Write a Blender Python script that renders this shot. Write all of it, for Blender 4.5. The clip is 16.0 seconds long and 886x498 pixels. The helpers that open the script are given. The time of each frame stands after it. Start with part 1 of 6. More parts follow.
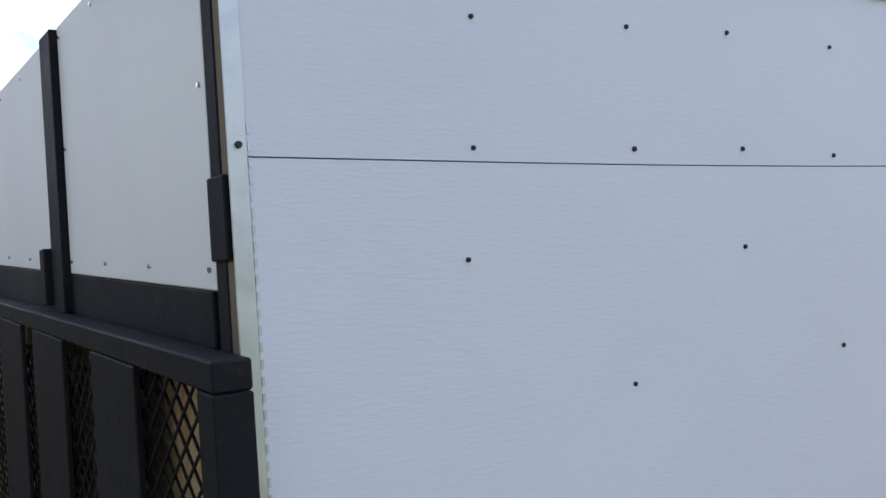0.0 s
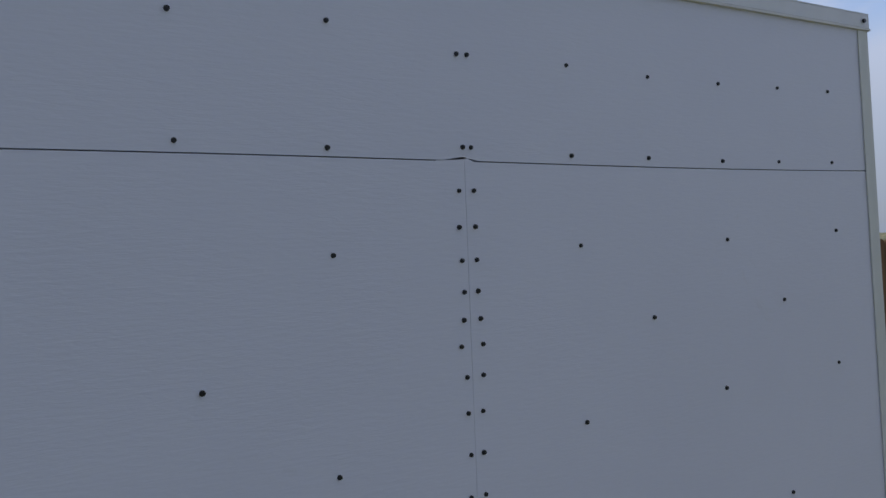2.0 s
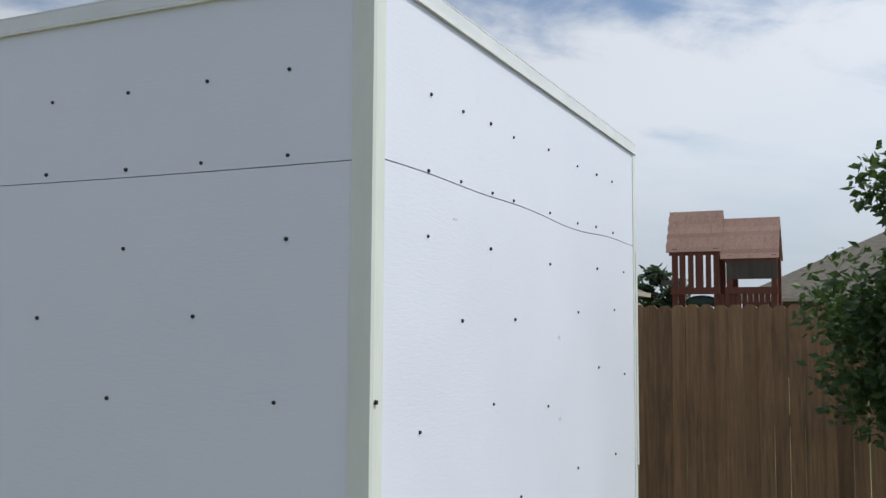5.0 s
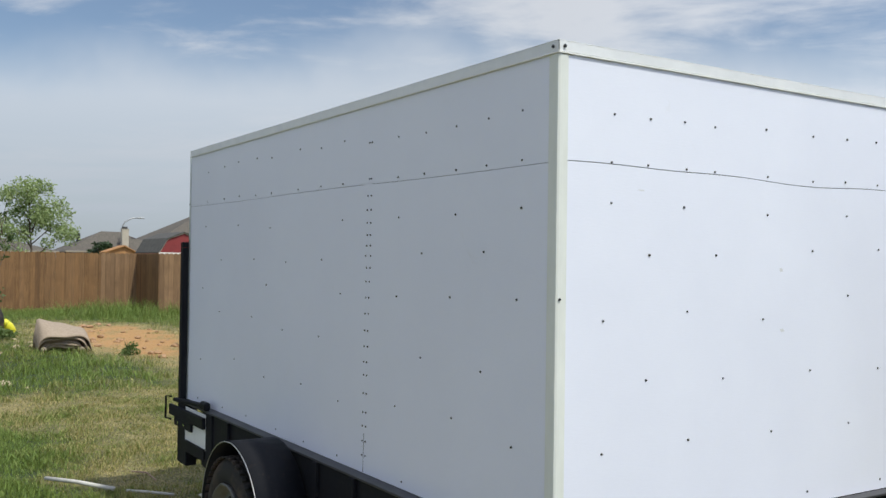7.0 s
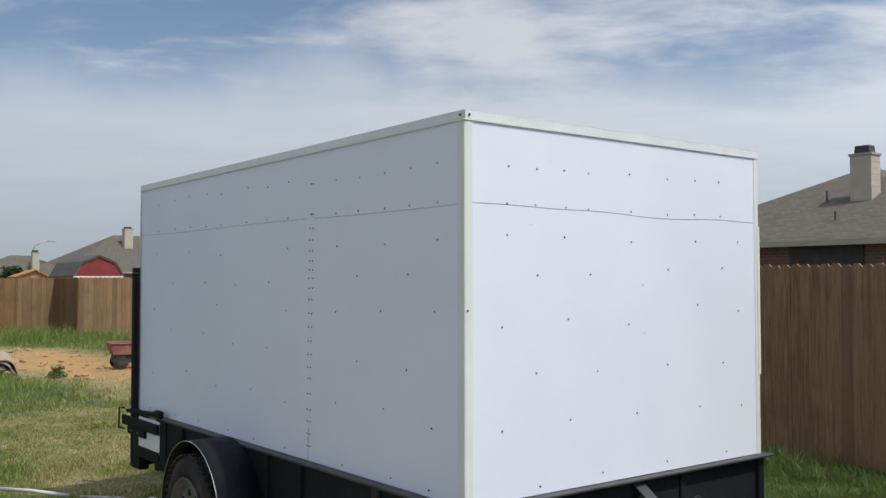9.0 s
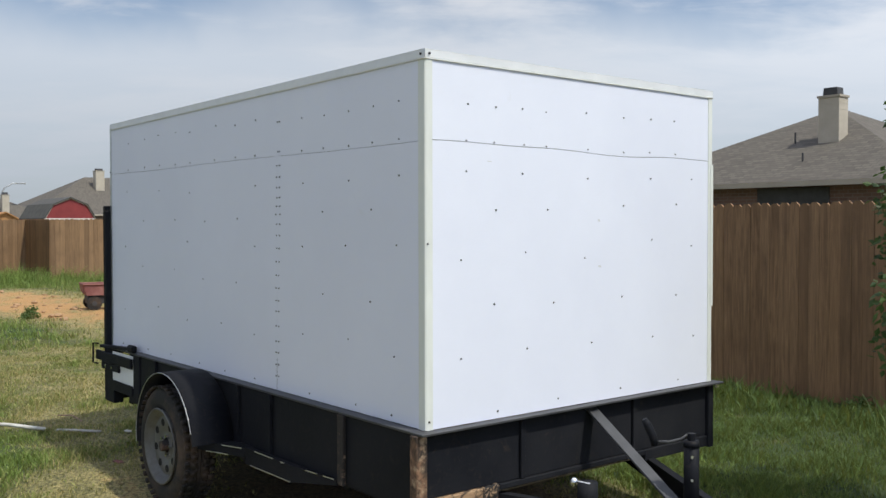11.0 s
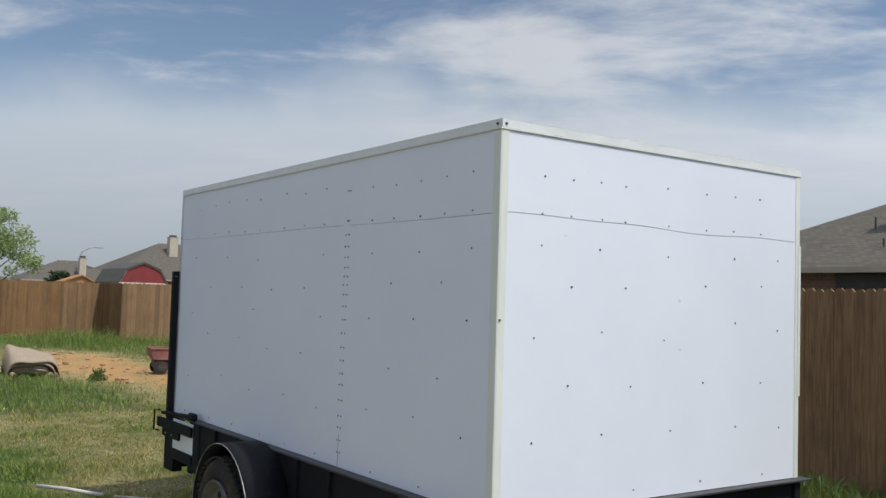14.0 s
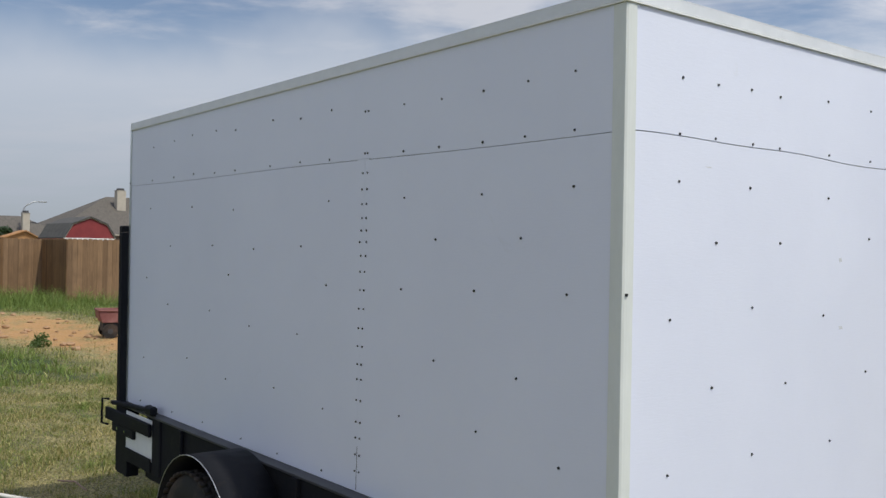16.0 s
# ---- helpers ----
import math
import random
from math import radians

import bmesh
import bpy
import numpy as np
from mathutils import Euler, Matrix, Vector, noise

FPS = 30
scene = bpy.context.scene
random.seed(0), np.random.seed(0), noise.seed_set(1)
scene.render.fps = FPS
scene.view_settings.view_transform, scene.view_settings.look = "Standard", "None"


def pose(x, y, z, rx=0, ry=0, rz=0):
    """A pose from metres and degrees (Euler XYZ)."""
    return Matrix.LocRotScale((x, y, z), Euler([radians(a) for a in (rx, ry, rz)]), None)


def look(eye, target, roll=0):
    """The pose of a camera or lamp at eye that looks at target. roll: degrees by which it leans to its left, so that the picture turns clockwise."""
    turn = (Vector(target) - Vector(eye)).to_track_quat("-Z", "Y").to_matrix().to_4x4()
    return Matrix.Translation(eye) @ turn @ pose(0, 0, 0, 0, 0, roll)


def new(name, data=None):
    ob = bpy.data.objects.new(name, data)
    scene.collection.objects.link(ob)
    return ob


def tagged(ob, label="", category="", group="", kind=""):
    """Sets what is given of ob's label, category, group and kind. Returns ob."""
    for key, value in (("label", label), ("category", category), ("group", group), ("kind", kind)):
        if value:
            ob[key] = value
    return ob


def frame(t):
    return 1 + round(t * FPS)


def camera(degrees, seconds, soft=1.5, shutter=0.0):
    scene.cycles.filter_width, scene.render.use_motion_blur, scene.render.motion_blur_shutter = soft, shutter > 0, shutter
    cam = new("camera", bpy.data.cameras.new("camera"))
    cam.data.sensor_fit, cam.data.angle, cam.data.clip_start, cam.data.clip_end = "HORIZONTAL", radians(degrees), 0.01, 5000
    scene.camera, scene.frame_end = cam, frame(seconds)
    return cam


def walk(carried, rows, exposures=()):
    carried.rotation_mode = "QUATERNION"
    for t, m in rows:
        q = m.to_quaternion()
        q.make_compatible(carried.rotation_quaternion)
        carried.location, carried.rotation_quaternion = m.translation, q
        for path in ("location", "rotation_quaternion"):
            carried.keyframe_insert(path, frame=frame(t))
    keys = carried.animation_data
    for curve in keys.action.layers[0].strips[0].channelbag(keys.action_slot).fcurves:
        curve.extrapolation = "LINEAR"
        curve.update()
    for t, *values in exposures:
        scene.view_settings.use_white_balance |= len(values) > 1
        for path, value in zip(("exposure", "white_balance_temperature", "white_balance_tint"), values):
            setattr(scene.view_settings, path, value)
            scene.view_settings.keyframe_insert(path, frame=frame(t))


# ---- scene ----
cam = camera(50.7, 16.0)
PATH = [
    (0, (-4.061, -1.026, 1.829), (-2.964, 0.647, 1.854), -3.7),
    (0.3, (-3.902, -0.94, 1.868), (-2.95, 0.816, 1.982), -3.2),
    (0.5, (-3.773, -0.921, 1.885), (-2.864, 0.853, 2.051), -3.3),
    (0.6, (-3.687, -0.927, 1.886), (-2.798, 0.854, 2.081), -3.5),
    (1, (-3.311, -0.992, 1.915), (-2.346, 0.747, 2.13), -3.8),
    (1.2, (-3.093, -1.04, 1.894), (-2.052, 0.652, 2.125), -4.8),
    (1.5, (-2.765, -1.074, 1.862), (-1.559, 0.495, 2.154), -4.1),
    (1.7, (-2.528, -1.123, 1.845), (-1.237, 0.382, 2.107), -3.5),
    (2, (-2.148, -1.212, 1.795), (-0.984, 0.414, 1.813), -3.3),
    (2.2, (-1.93, -1.264, 1.773), (-0.864, 0.421, 1.626), -3.4),
    (2.5, (-1.673, -1.345, 1.772), (-0.796, 0.431, 1.494), -5.2),
    (2.8, (-1.407, -1.389, 1.723), (-0.588, 0.428, 1.555), -3.2),
    (3, (-1.223, -1.412, 1.771), (-0.477, 0.427, 1.525), -2.2),
    (3.2, (-1.03, -1.474, 1.743), (-0.463, 0.427, 1.486), -1.6),
    (5.3, (1.039, -1.404, 1.651), (0.02, 0.305, 1.85), 2.1),
    (5.5, (1.192, -1.353, 1.666), (0.048, 0.277, 1.855), 3.5),
    (5.7, (1.384, -1.332, 1.653), (0.093, 0.19, 1.788), 4.8),
    (6, (1.659, -1.345, 1.64), (0.074, -0.126, 1.581), 4.9),
    (6.2, (1.803, -1.403, 1.633), (0.092, -0.369, 1.582), 2.8),
    (6.5, (1.959, -1.549, 1.629), (0.197, -0.605, 1.562), -0.2),
    (7, (2.239, -1.837, 1.62), (0.551, -0.765, 1.652), 0.8),
    (7.5, (2.575, -1.983, 1.638), (0.912, -0.878, 1.756), 1.7),
    (8, (2.792, -2.101, 1.658), (1.183, -0.914, 1.728), 0.2),
    (8.2, (2.822, -2.171, 1.646), (1.229, -0.964, 1.722), -0.1),
    (10.3, (2.998, -2.371, 1.612), (1.418, -1.147, 1.672), 0.0),
    (10.5, (3.018, -2.362, 1.607), (1.44, -1.133, 1.642), 0.1),
    (11, (3.045, -2.365, 1.589), (1.489, -1.109, 1.54), -0.1),
    (11.5, (3.069, -2.367, 1.593), (1.53, -1.092, 1.527), -0.4),
    (12, (3.115, -2.361, 1.59), (1.564, -1.104, 1.475), -0.2),
    (12.5, (3.154, -2.331, 1.572), (1.589, -1.097, 1.402), 0.2),
    (13, (3.184, -2.302, 1.571), (1.56, -1.144, 1.42), 0.8),
    (13.5, (3.102, -2.28, 1.575), (1.392, -1.248, 1.479), 0.1),
    (13.8, (2.984, -2.287, 1.582), (1.309, -1.196, 1.635), 1.6),
    (14, (2.903, -2.293, 1.588), (1.264, -1.151, 1.697), 1.7),
    (14.5, (2.764, -2.272, 1.608), (1.07, -1.208, 1.646), -1.1),
    (15, (2.535, -2.198, 1.574), (0.873, -1.088, 1.61), -1.5),
    (15.5, (2.162, -1.967, 1.618), (0.533, -0.809, 1.675), 0.7),
    (15.7, (1.975, -1.897, 1.62), (0.351, -0.732, 1.67), 1.1),
    (16, (1.627, -1.854, 1.618), (0.047, -0.628, 1.625), 1.0),
]
walk(
    cam,
    [(t, look(eye, target, roll)) for t, eye, target, roll in PATH],
    exposures=[
        (0.0, 0.52, 6050, 15), (0.5, 0.27, 6000, 15), (1.0, -0.45, 6000, 15), (1.5, -1.2, 5950, 12), (2.0, -0.82, 5750, 17), (2.5, 0.03, 6000, 18), (3.0, 0.40, 5970, 17),
        (5.5, -0.23, 6290, 9), (6.0, -0.22, 6290, 11), (6.5, -0.13, 6290, 10), (7.0, -0.03, 6290, 10), (7.5, -0.32, 6290, 11), (8.0, -0.17, 6290, 11), (10.5, -0.09, 6320, 11), (11.0, 0.03, 6320, 11), (11.5, 0.01, 6320, 11), (12.5, -0.05, 6390, 11), (13.5, 0.03, 6390, 11), (14.0, -0.17, 6320, 10), (14.5, -0.14, 6320, 11), (15.5, -0.11, 6270, 11), (16.0, -0.21, 6250, 13),
    ],
)

# ---- light: hazy sun from ahead of the trailer, bright broken cloud ----
SUN_DIR = Vector((1.42, 0.33, 2.30)).normalized()
sun_data = bpy.data.lights.new("sun", "SUN")
sun_data.energy, sun_data.angle, sun_data.color = 3.35, radians(1.2), (1.0, 0.965, 0.81)
sun = new("sun", sun_data)
sun.matrix_world = look((20, 6, 40), Vector((20, 6, 40)) - SUN_DIR)

world = bpy.data.worlds.new("sky")
scene.world = world
world.use_nodes = True
wn, wl = world.node_tree.nodes, world.node_tree.links
wn.clear()


def wnode(kind, **values):
    n = wn.new(kind)
    for key, v in values.items():
        n.inputs[key].default_value = v
    return n


w_out, w_bg = wn.new("ShaderNodeOutputWorld"), wn.new("ShaderNodeBackground")
w_sky = wn.new("ShaderNodeTexSky")
w_sky.sky_type, w_sky.sun_disc = "NISHITA", False
w_sky.sun_elevation, w_sky.sun_rotation = math.asin(SUN_DIR.z), math.atan2(SUN_DIR.x, SUN_DIR.y)
w_sky.air_density, w_sky.dust_density, w_sky.ozone_density = 1.0, 0.7, 1.0
w_co = wn.new("ShaderNodeTexCoord")
w_sep = wn.new("ShaderNodeSeparateXYZ")
wl.new(w_co.outputs["Generated"], w_sep.inputs[0])


def wmath(op, a, b=None, clamp=False):
    n = wn.new("ShaderNodeMath")
    n.operation, n.use_clamp = op, clamp
    for i, v in enumerate((a, b)):
        if v is None:
            continue
        if isinstance(v, (int, float)):
            n.inputs[i].default_value = v
        else:
            wl.new(v, n.inputs[i])
    return n.outputs[0]


w_up = wmath("MAXIMUM", w_sep.outputs["Z"], 0.0)
w_lift = wmath("ADD", w_up, 0.16)
w_flat = wn.new("ShaderNodeCombineXYZ")
wl.new(wmath("DIVIDE", w_sep.outputs["X"], w_lift), w_flat.inputs[0])
wl.new(wmath("DIVIDE", w_sep.outputs["Y"], w_lift), w_flat.inputs[1])
w_map = wn.new("ShaderNodeMapping")
w_map.inputs["Scale"].default_value = (0.62, 1.0, 1)
w_map.inputs["Location"].default_value = (3.1, 0.55, 0)
w_turn = wn.new("ShaderNodeVectorRotate")
w_turn.rotation_type = "Z_AXIS"
w_turn.inputs["Angle"].default_value = radians(-52)
wl.new(w_flat.outputs[0], w_turn.inputs["Vector"])
wl.new(w_turn.outputs[0], w_map.inputs[0])
w_big = wnode("ShaderNodeTexNoise", Scale=1.15, Detail=7.0, Roughness=0.55, Distortion=0.35)
w_fine = wnode("ShaderNodeTexNoise", Scale=4.5, Detail=8.0, Roughness=0.6, Distortion=0.4)
for n in (w_big, w_fine):
    wl.new(w_map.outputs[0], n.inputs["Vector"])
w_sum = wmath("ADD", wmath("MULTIPLY", w_big.outputs[0], 0.74), wmath("MULTIPLY", w_fine.outputs[0], 0.26))
w_ramp = wn.new("ShaderNodeMapRange")
w_ramp.interpolation_type = "SMOOTHSTEP"
w_ramp.inputs["From Min"].default_value, w_ramp.inputs["From Max"].default_value = 0.435, 0.60
# denser cloud over the north
w_north = wn.new("ShaderNodeMapRange")
w_north.inputs["From Min"].default_value, w_north.inputs["From Max"].default_value = 0.60, 0.98
w_north.inputs["To Min"].default_value, w_north.inputs["To Max"].default_value = -0.012, 0.09
wl.new(w_sep.outputs["Y"], w_north.inputs[0])
wl.new(wmath("ADD", w_sum, w_north.outputs[0]), w_ramp.inputs[0])
# a pale bank of haze up to a wavy edge, greyer at the horizon
w_bank = wnode("ShaderNodeTexNoise", Scale=2.6, Detail=5.0, Roughness=0.55)
wl.new(w_co.outputs["Generated"], w_bank.inputs["Vector"])
w_edge = wmath("ADD", w_up, wmath("MULTIPLY", wmath("SUBTRACT", w_bank.outputs[0], 0.5), 0.20))
w_range = wn.new("ShaderNodeMapRange")
w_range.interpolation_type = "SMOOTHSTEP"
w_range.inputs["From Min"].default_value, w_range.inputs["From Max"].default_value = 0.25, 0.16
wl.new(w_edge, w_range.inputs[0])
w_haze = w_range.outputs[0]
w_mask = wmath("ADD", wmath("MULTIPLY", w_ramp.outputs[0], 0.88), 0.03)
w_grey = wn.new("ShaderNodeMix")
w_grey.data_type = "RGBA"
w_grey.inputs["A"].default_value, w_grey.inputs["B"].default_value = (3.75, 4.25, 4.75, 1), (6.25, 6.7, 7.2, 1)
wl.new(wmath("MULTIPLY", w_up, 6.0, True), w_grey.inputs["Factor"])
w_cloud = wn.new("ShaderNodeMix")
w_cloud.data_type = "RGBA"
w_cloud.inputs["B"].default_value = (7.1, 7.25, 7.5, 1)
wl.new(w_sky.outputs[0], w_cloud.inputs["A"])
wl.new(w_mask, w_cloud.inputs["Factor"])
w_mixh = wn.new("ShaderNodeMix")
w_mixh.data_type = "RGBA"
wl.new(w_grey.outputs["Result"], w_mixh.inputs["B"])
wl.new(w_cloud.outputs["Result"], w_mixh.inputs["A"])
wl.new(wmath("MULTIPLY", w_haze, 0.86), w_mixh.inputs["Factor"])
# thin cloud glows toward the sun
w_dot = wn.new("ShaderNodeVectorMath")
w_dot.operation = "DOT_PRODUCT"
wl.new(w_co.outputs["Generated"], w_dot.inputs[0])
w_dot.inputs[1].default_value = SUN_DIR
w_pale = wn.new("ShaderNodeMapRange")
w_pale.inputs["From Min"].default_value, w_pale.inputs["From Max"].default_value = 0.62, 0.98
w_pale.inputs["To Min"].default_value, w_pale.inputs["To Max"].default_value = 1.0, 1.20
wl.new(w_sep.outputs["Y"], w_pale.inputs[0])
w_glow = wmath("ADD", wmath("MULTIPLY", wmath("POWER", wmath("MAXIMUM", w_dot.outputs["Value"], 0.0), 2.0), 1.0), w_pale.outputs[0])
w_lit = wn.new("ShaderNodeVectorMath")
w_lit.operation = "SCALE"
wl.new(w_mixh.outputs["Result"], w_lit.inputs[0])
wl.new(w_glow, w_lit.inputs["Scale"])
wl.new(w_lit.outputs[0], w_bg.inputs["Color"])
w_bg.inputs["Strength"].default_value = 0.1
wl.new(w_bg.outputs[0], w_out.inputs[0])


# ---- materials ----
class Mat:
    """A node material with a principled shader and small helpers."""

    def __init__(self, name, rough=0.6, metal=0.0):
        self.m = bpy.data.materials.new(name)
        self.m.use_nodes = True
        self.n, self.l = self.m.node_tree.nodes, self.m.node_tree.links
        self.bsdf = self.n["Principled BSDF"]
        self.bsdf.inputs["Roughness"].default_value = rough
        self.bsdf.inputs["Metallic"].default_value = metal
        self.co = self.n.new("ShaderNodeTexCoord").outputs["Object"]

    def put(self, socket, v):
        if isinstance(v, (int, float, tuple)):
            socket.default_value = v
        else:
            self.l.new(v, socket)

    def world(self):
        return self.n.new("ShaderNodeNewGeometry").outputs["Position"]

    def scaled(self, v, s):
        m = self.n.new("ShaderNodeMapping")
        m.inputs["Scale"].default_value = s
        self.l.new(v, m.inputs[0])
        return m.outputs[0]

    def noise(self, scale, detail=4.0, rough=0.55, vec=None, stretch=None, distort=0.0):
        t = self.n.new("ShaderNodeTexNoise")
        t.inputs["Scale"].default_value, t.inputs["Detail"].default_value = scale, detail
        t.inputs["Roughness"].default_value, t.inputs["Distortion"].default_value = rough, distort
        v = self.co if vec is None else vec
        self.l.new(self.scaled(v, stretch) if stretch else v, t.inputs["Vector"])
        return t.outputs[0]

    def ramp(self, v, lo, hi, a=0.0, b=1.0):
        r = self.n.new("ShaderNodeMapRange")
        r.inputs["From Min"].default_value, r.inputs["From Max"].default_value = lo, hi
        r.inputs["To Min"].default_value, r.inputs["To Max"].default_value = a, b
        self.l.new(v, r.inputs[0])
        return r.outputs[0]

    def math(self, op, a, b):
        m = self.n.new("ShaderNodeMath")
        m.operation = op
        self.put(m.inputs[0], a)
        self.put(m.inputs[1], b)
        return m.outputs[0]

    def mix(self, f, a, b):
        m = self.n.new("ShaderNodeMix")
        m.data_type = "RGBA"
        self.put(m.inputs["Factor"], f)
        self.put(m.inputs["A"], (*a, 1) if isinstance(a, tuple) else a)
        self.put(m.inputs["B"], (*b, 1) if isinstance(b, tuple) else b)
        return m.outputs["Result"]

    def random(self):
        return self.n.new("ShaderNodeObjectInfo").outputs["Random"]

    def island(self):
        return self.n.new("ShaderNodeNewGeometry").outputs["Random Per Island"]

    def attr(self, name):
        a = self.n.new("ShaderNodeAttribute")
        a.attribute_name = name
        return a.outputs["Fac"]

    def colour(self, v):
        self.put(self.bsdf.inputs["Base Color"], (*v, 1) if isinstance(v, tuple) else v)
        return self

    def rough(self, v):
        self.put(self.bsdf.inputs["Roughness"], v)
        return self

    def bump(self, v, strength=0.3, distance=0.01):
        b = self.n.new("ShaderNodeBump")
        b.inputs["Strength"].default_value, b.inputs["Distance"].default_value = strength, distance
        self.l.new(v, b.inputs["Height"])
        self.l.new(b.outputs[0], self.bsdf.inputs["Normal"])
        return self


def make_materials():
    lib = {}
    # white fibreglass-faced panel: fine wrinkled relief, faint dirt
    m = Mat("white_panel", 0.42)
    grain = m.noise(60, 3, 0.6, stretch=(0.5, 0.5, 3.2), distort=0.4)
    cloudy = m.noise(1.7, 5, 0.6)
    dirt = m.ramp(m.noise(5.5, 8, 0.7, distort=1.2), 0.66, 0.80)
    c = m.mix(m.ramp(cloudy, 0.3, 0.7), (0.750, 0.772, 0.880), (0.790, 0.812, 0.915))
    c = m.mix(m.math("MULTIPLY", dirt, 0.30), c, (0.60, 0.60, 0.58))
    m.colour(c).rough(m.ramp(cloudy, 0.3, 0.7, 0.38, 0.52)).bump(grain, 0.10, 0.004)
    lib["panel"] = m.m
    m = Mat("white_door_panel", 0.5)
    c = m.mix(m.ramp(m.noise(2.2, 6, 0.6), 0.3, 0.75), (0.86, 0.86, 0.86), (0.80, 0.80, 0.81))
    m.colour(c).bump(m.noise(45, 3), 0.12, 0.003)
    lib["door_panel"] = m.m
    # trims
    m = Mat("cream_trim", 0.5, 0.0)
    c = m.mix(m.ramp(m.noise(9, 6, 0.65, stretch=(1, 1, 0.3)), 0.35, 0.75), (0.68, 0.70, 0.66), (0.78, 0.80, 0.76))
    m.colour(c).bump(m.noise(30, 4), 0.15, 0.003)
    lib["trim"] = m.m
    m = Mat("dull_aluminium", 0.45, 0.12)
    v = m.noise(9, 6, 0.65)
    m.colour(m.mix(m.ramp(v, 0.35, 0.75), (0.72, 0.735, 0.745), (0.80, 0.81, 0.815))).bump(m.noise(30, 4), 0.12, 0.003)
    lib["roof_trim"] = m.m
    m = Mat("galvanised", 0.38, 0.85)
    v = m.noise(14, 5, 0.6, distort=0.5)
    m.colour(m.mix(m.ramp(v, 0.3, 0.7), (0.55, 0.59, 0.60), (0.74, 0.78, 0.78))).rough(m.ramp(v, 0.3, 0.7, 0.28, 0.5))
    lib["galv"] = m.m
    m = Mat("black_screw", 0.4)
    m.colour((0.012, 0.012, 0.014))
    lib["screw"] = m.m
    m = Mat("dark_hole", 0.95)
    m.colour((0.007, 0.007, 0.007))
    lib["hole"] = m.m
    m = Mat("dark_gap", 0.9)
    m.colour((0.06, 0.06, 0.065))
    lib["gap"] = m.m
    # painted black steel with rust and dust
    m = Mat("black_steel", 0.5)
    rust = m.ramp(m.noise(7, 9, 0.72, distort=1.0), 0.66, 0.74)
    dust = m.ramp(m.noise(2.4, 6, 0.6), 0.35, 0.75)
    c = m.mix(dust, (0.011, 0.012, 0.016), (0.022, 0.0225, 0.026))
    c = m.mix(m.math("MULTIPLY", m.ramp(m.noise(17, 9, 0.75, distort=1.6), 0.55, 0.70), 0.5), c, (0.045, 0.036, 0.029))
    c = m.mix(m.math("MULTIPLY", rust, 0.55), c, (0.06, 0.033, 0.02))
    m.colour(c).rough(m.ramp(dust, 0, 1, 0.5, 0.75)).bump(m.noise(26, 6, 0.7), 0.35, 0.004)
    m.bsdf.inputs["Specular IOR Level"].default_value = 0.09
    lib["black"] = m.m
    m = Mat("grey_rail", 0.5)
    v = m.noise(8, 7, 0.65)
    m.colour(m.mix(m.ramp(v, 0.3, 0.7), (0.034, 0.034, 0.038), (0.065, 0.065, 0.069))).bump(m.noise(40, 4), 0.2, 0.003)
    lib["rail"] = m.m
    m = Mat("rusty_steel", 0.75)
    v = m.noise(11, 8, 0.7, distort=0.8)
    c = m.mix(m.ramp(v, 0.42, 0.60), (0.035, 0.024, 0.018), (0.24, 0.132, 0.076))
    c = m.mix(m.ramp(m.noise(24, 6), 0.52, 0.68), c, (0.40, 0.285, 0.185))
    m.colour(c).bump(v, 0.5, 0.006)
    lib["rust"] = m.m
    m = Mat("rust_under_paint", 0.75)
    v = m.noise(9, 8, 0.72, distort=0.9)
    c = m.mix(m.ramp(v, 0.50, 0.66), (0.022, 0.018, 0.017), (0.15, 0.088, 0.062))
    m.colour(m.mix(m.ramp(m.noise(26, 6), 0.60, 0.72), c, (0.27, 0.19, 0.14))).bump(v, 0.4, 0.005)
    lib["rust_dark"] = m.m
    m = Mat("tan_rust", 0.8)
    v = m.noise(6, 7, 0.65, stretch=(1, 1, 2.2), distort=0.5)
    c = m.mix(m.ramp(v, 0.35, 0.70), (0.44, 0.29, 0.165), (0.22, 0.125, 0.07))
    c = m.mix(m.ramp(m.noise(16, 8, 0.72, distort=1.0), 0.50, 0.58), c, (0.05, 0.033, 0.024))
    m.colour(c).bump(v, 0.3, 0.004)
    lib["rust_tan"] = m.m
    m = Mat("flaked_weld", 0.7)
    v = m.noise(30, 6, 0.7, distort=0.8)
    c = m.mix(m.ramp(v, 0.50, 0.60), (0.014, 0.012, 0.012), (0.36, 0.24, 0.145))
    m.colour(c).bump(v, 0.8, 0.01)
    lib["weld"] = m.m
    m = Mat("bare_edge", 0.35, 0.9)
    m.colour((0.75, 0.75, 0.76))
    lib["edge"] = m.m
    m = Mat("tyre_rubber", 0.85)
    v = m.ramp(m.noise(5, 8, 0.7), 0.44, 0.68)
    m.colour(m.mix(v, (0.015, 0.0145, 0.014), (0.085, 0.056, 0.040))).bump(m.noise(70, 4), 0.3, 0.003)
    lib["tyre"] = m.m
    m = Mat("silver_wheel", 0.5, 0.2)
    v = m.ramp(m.noise(9, 7, 0.65), 0.45, 0.7)
    m.colour(m.mix(v, (0.125, 0.125, 0.118), (0.075, 0.067, 0.056)))
    lib["wheel"] = m.m
    m = Mat("chrome", 0.22, 1.0)
    m.colour((0.72, 0.72, 0.73))
    lib["chrome"] = m.m

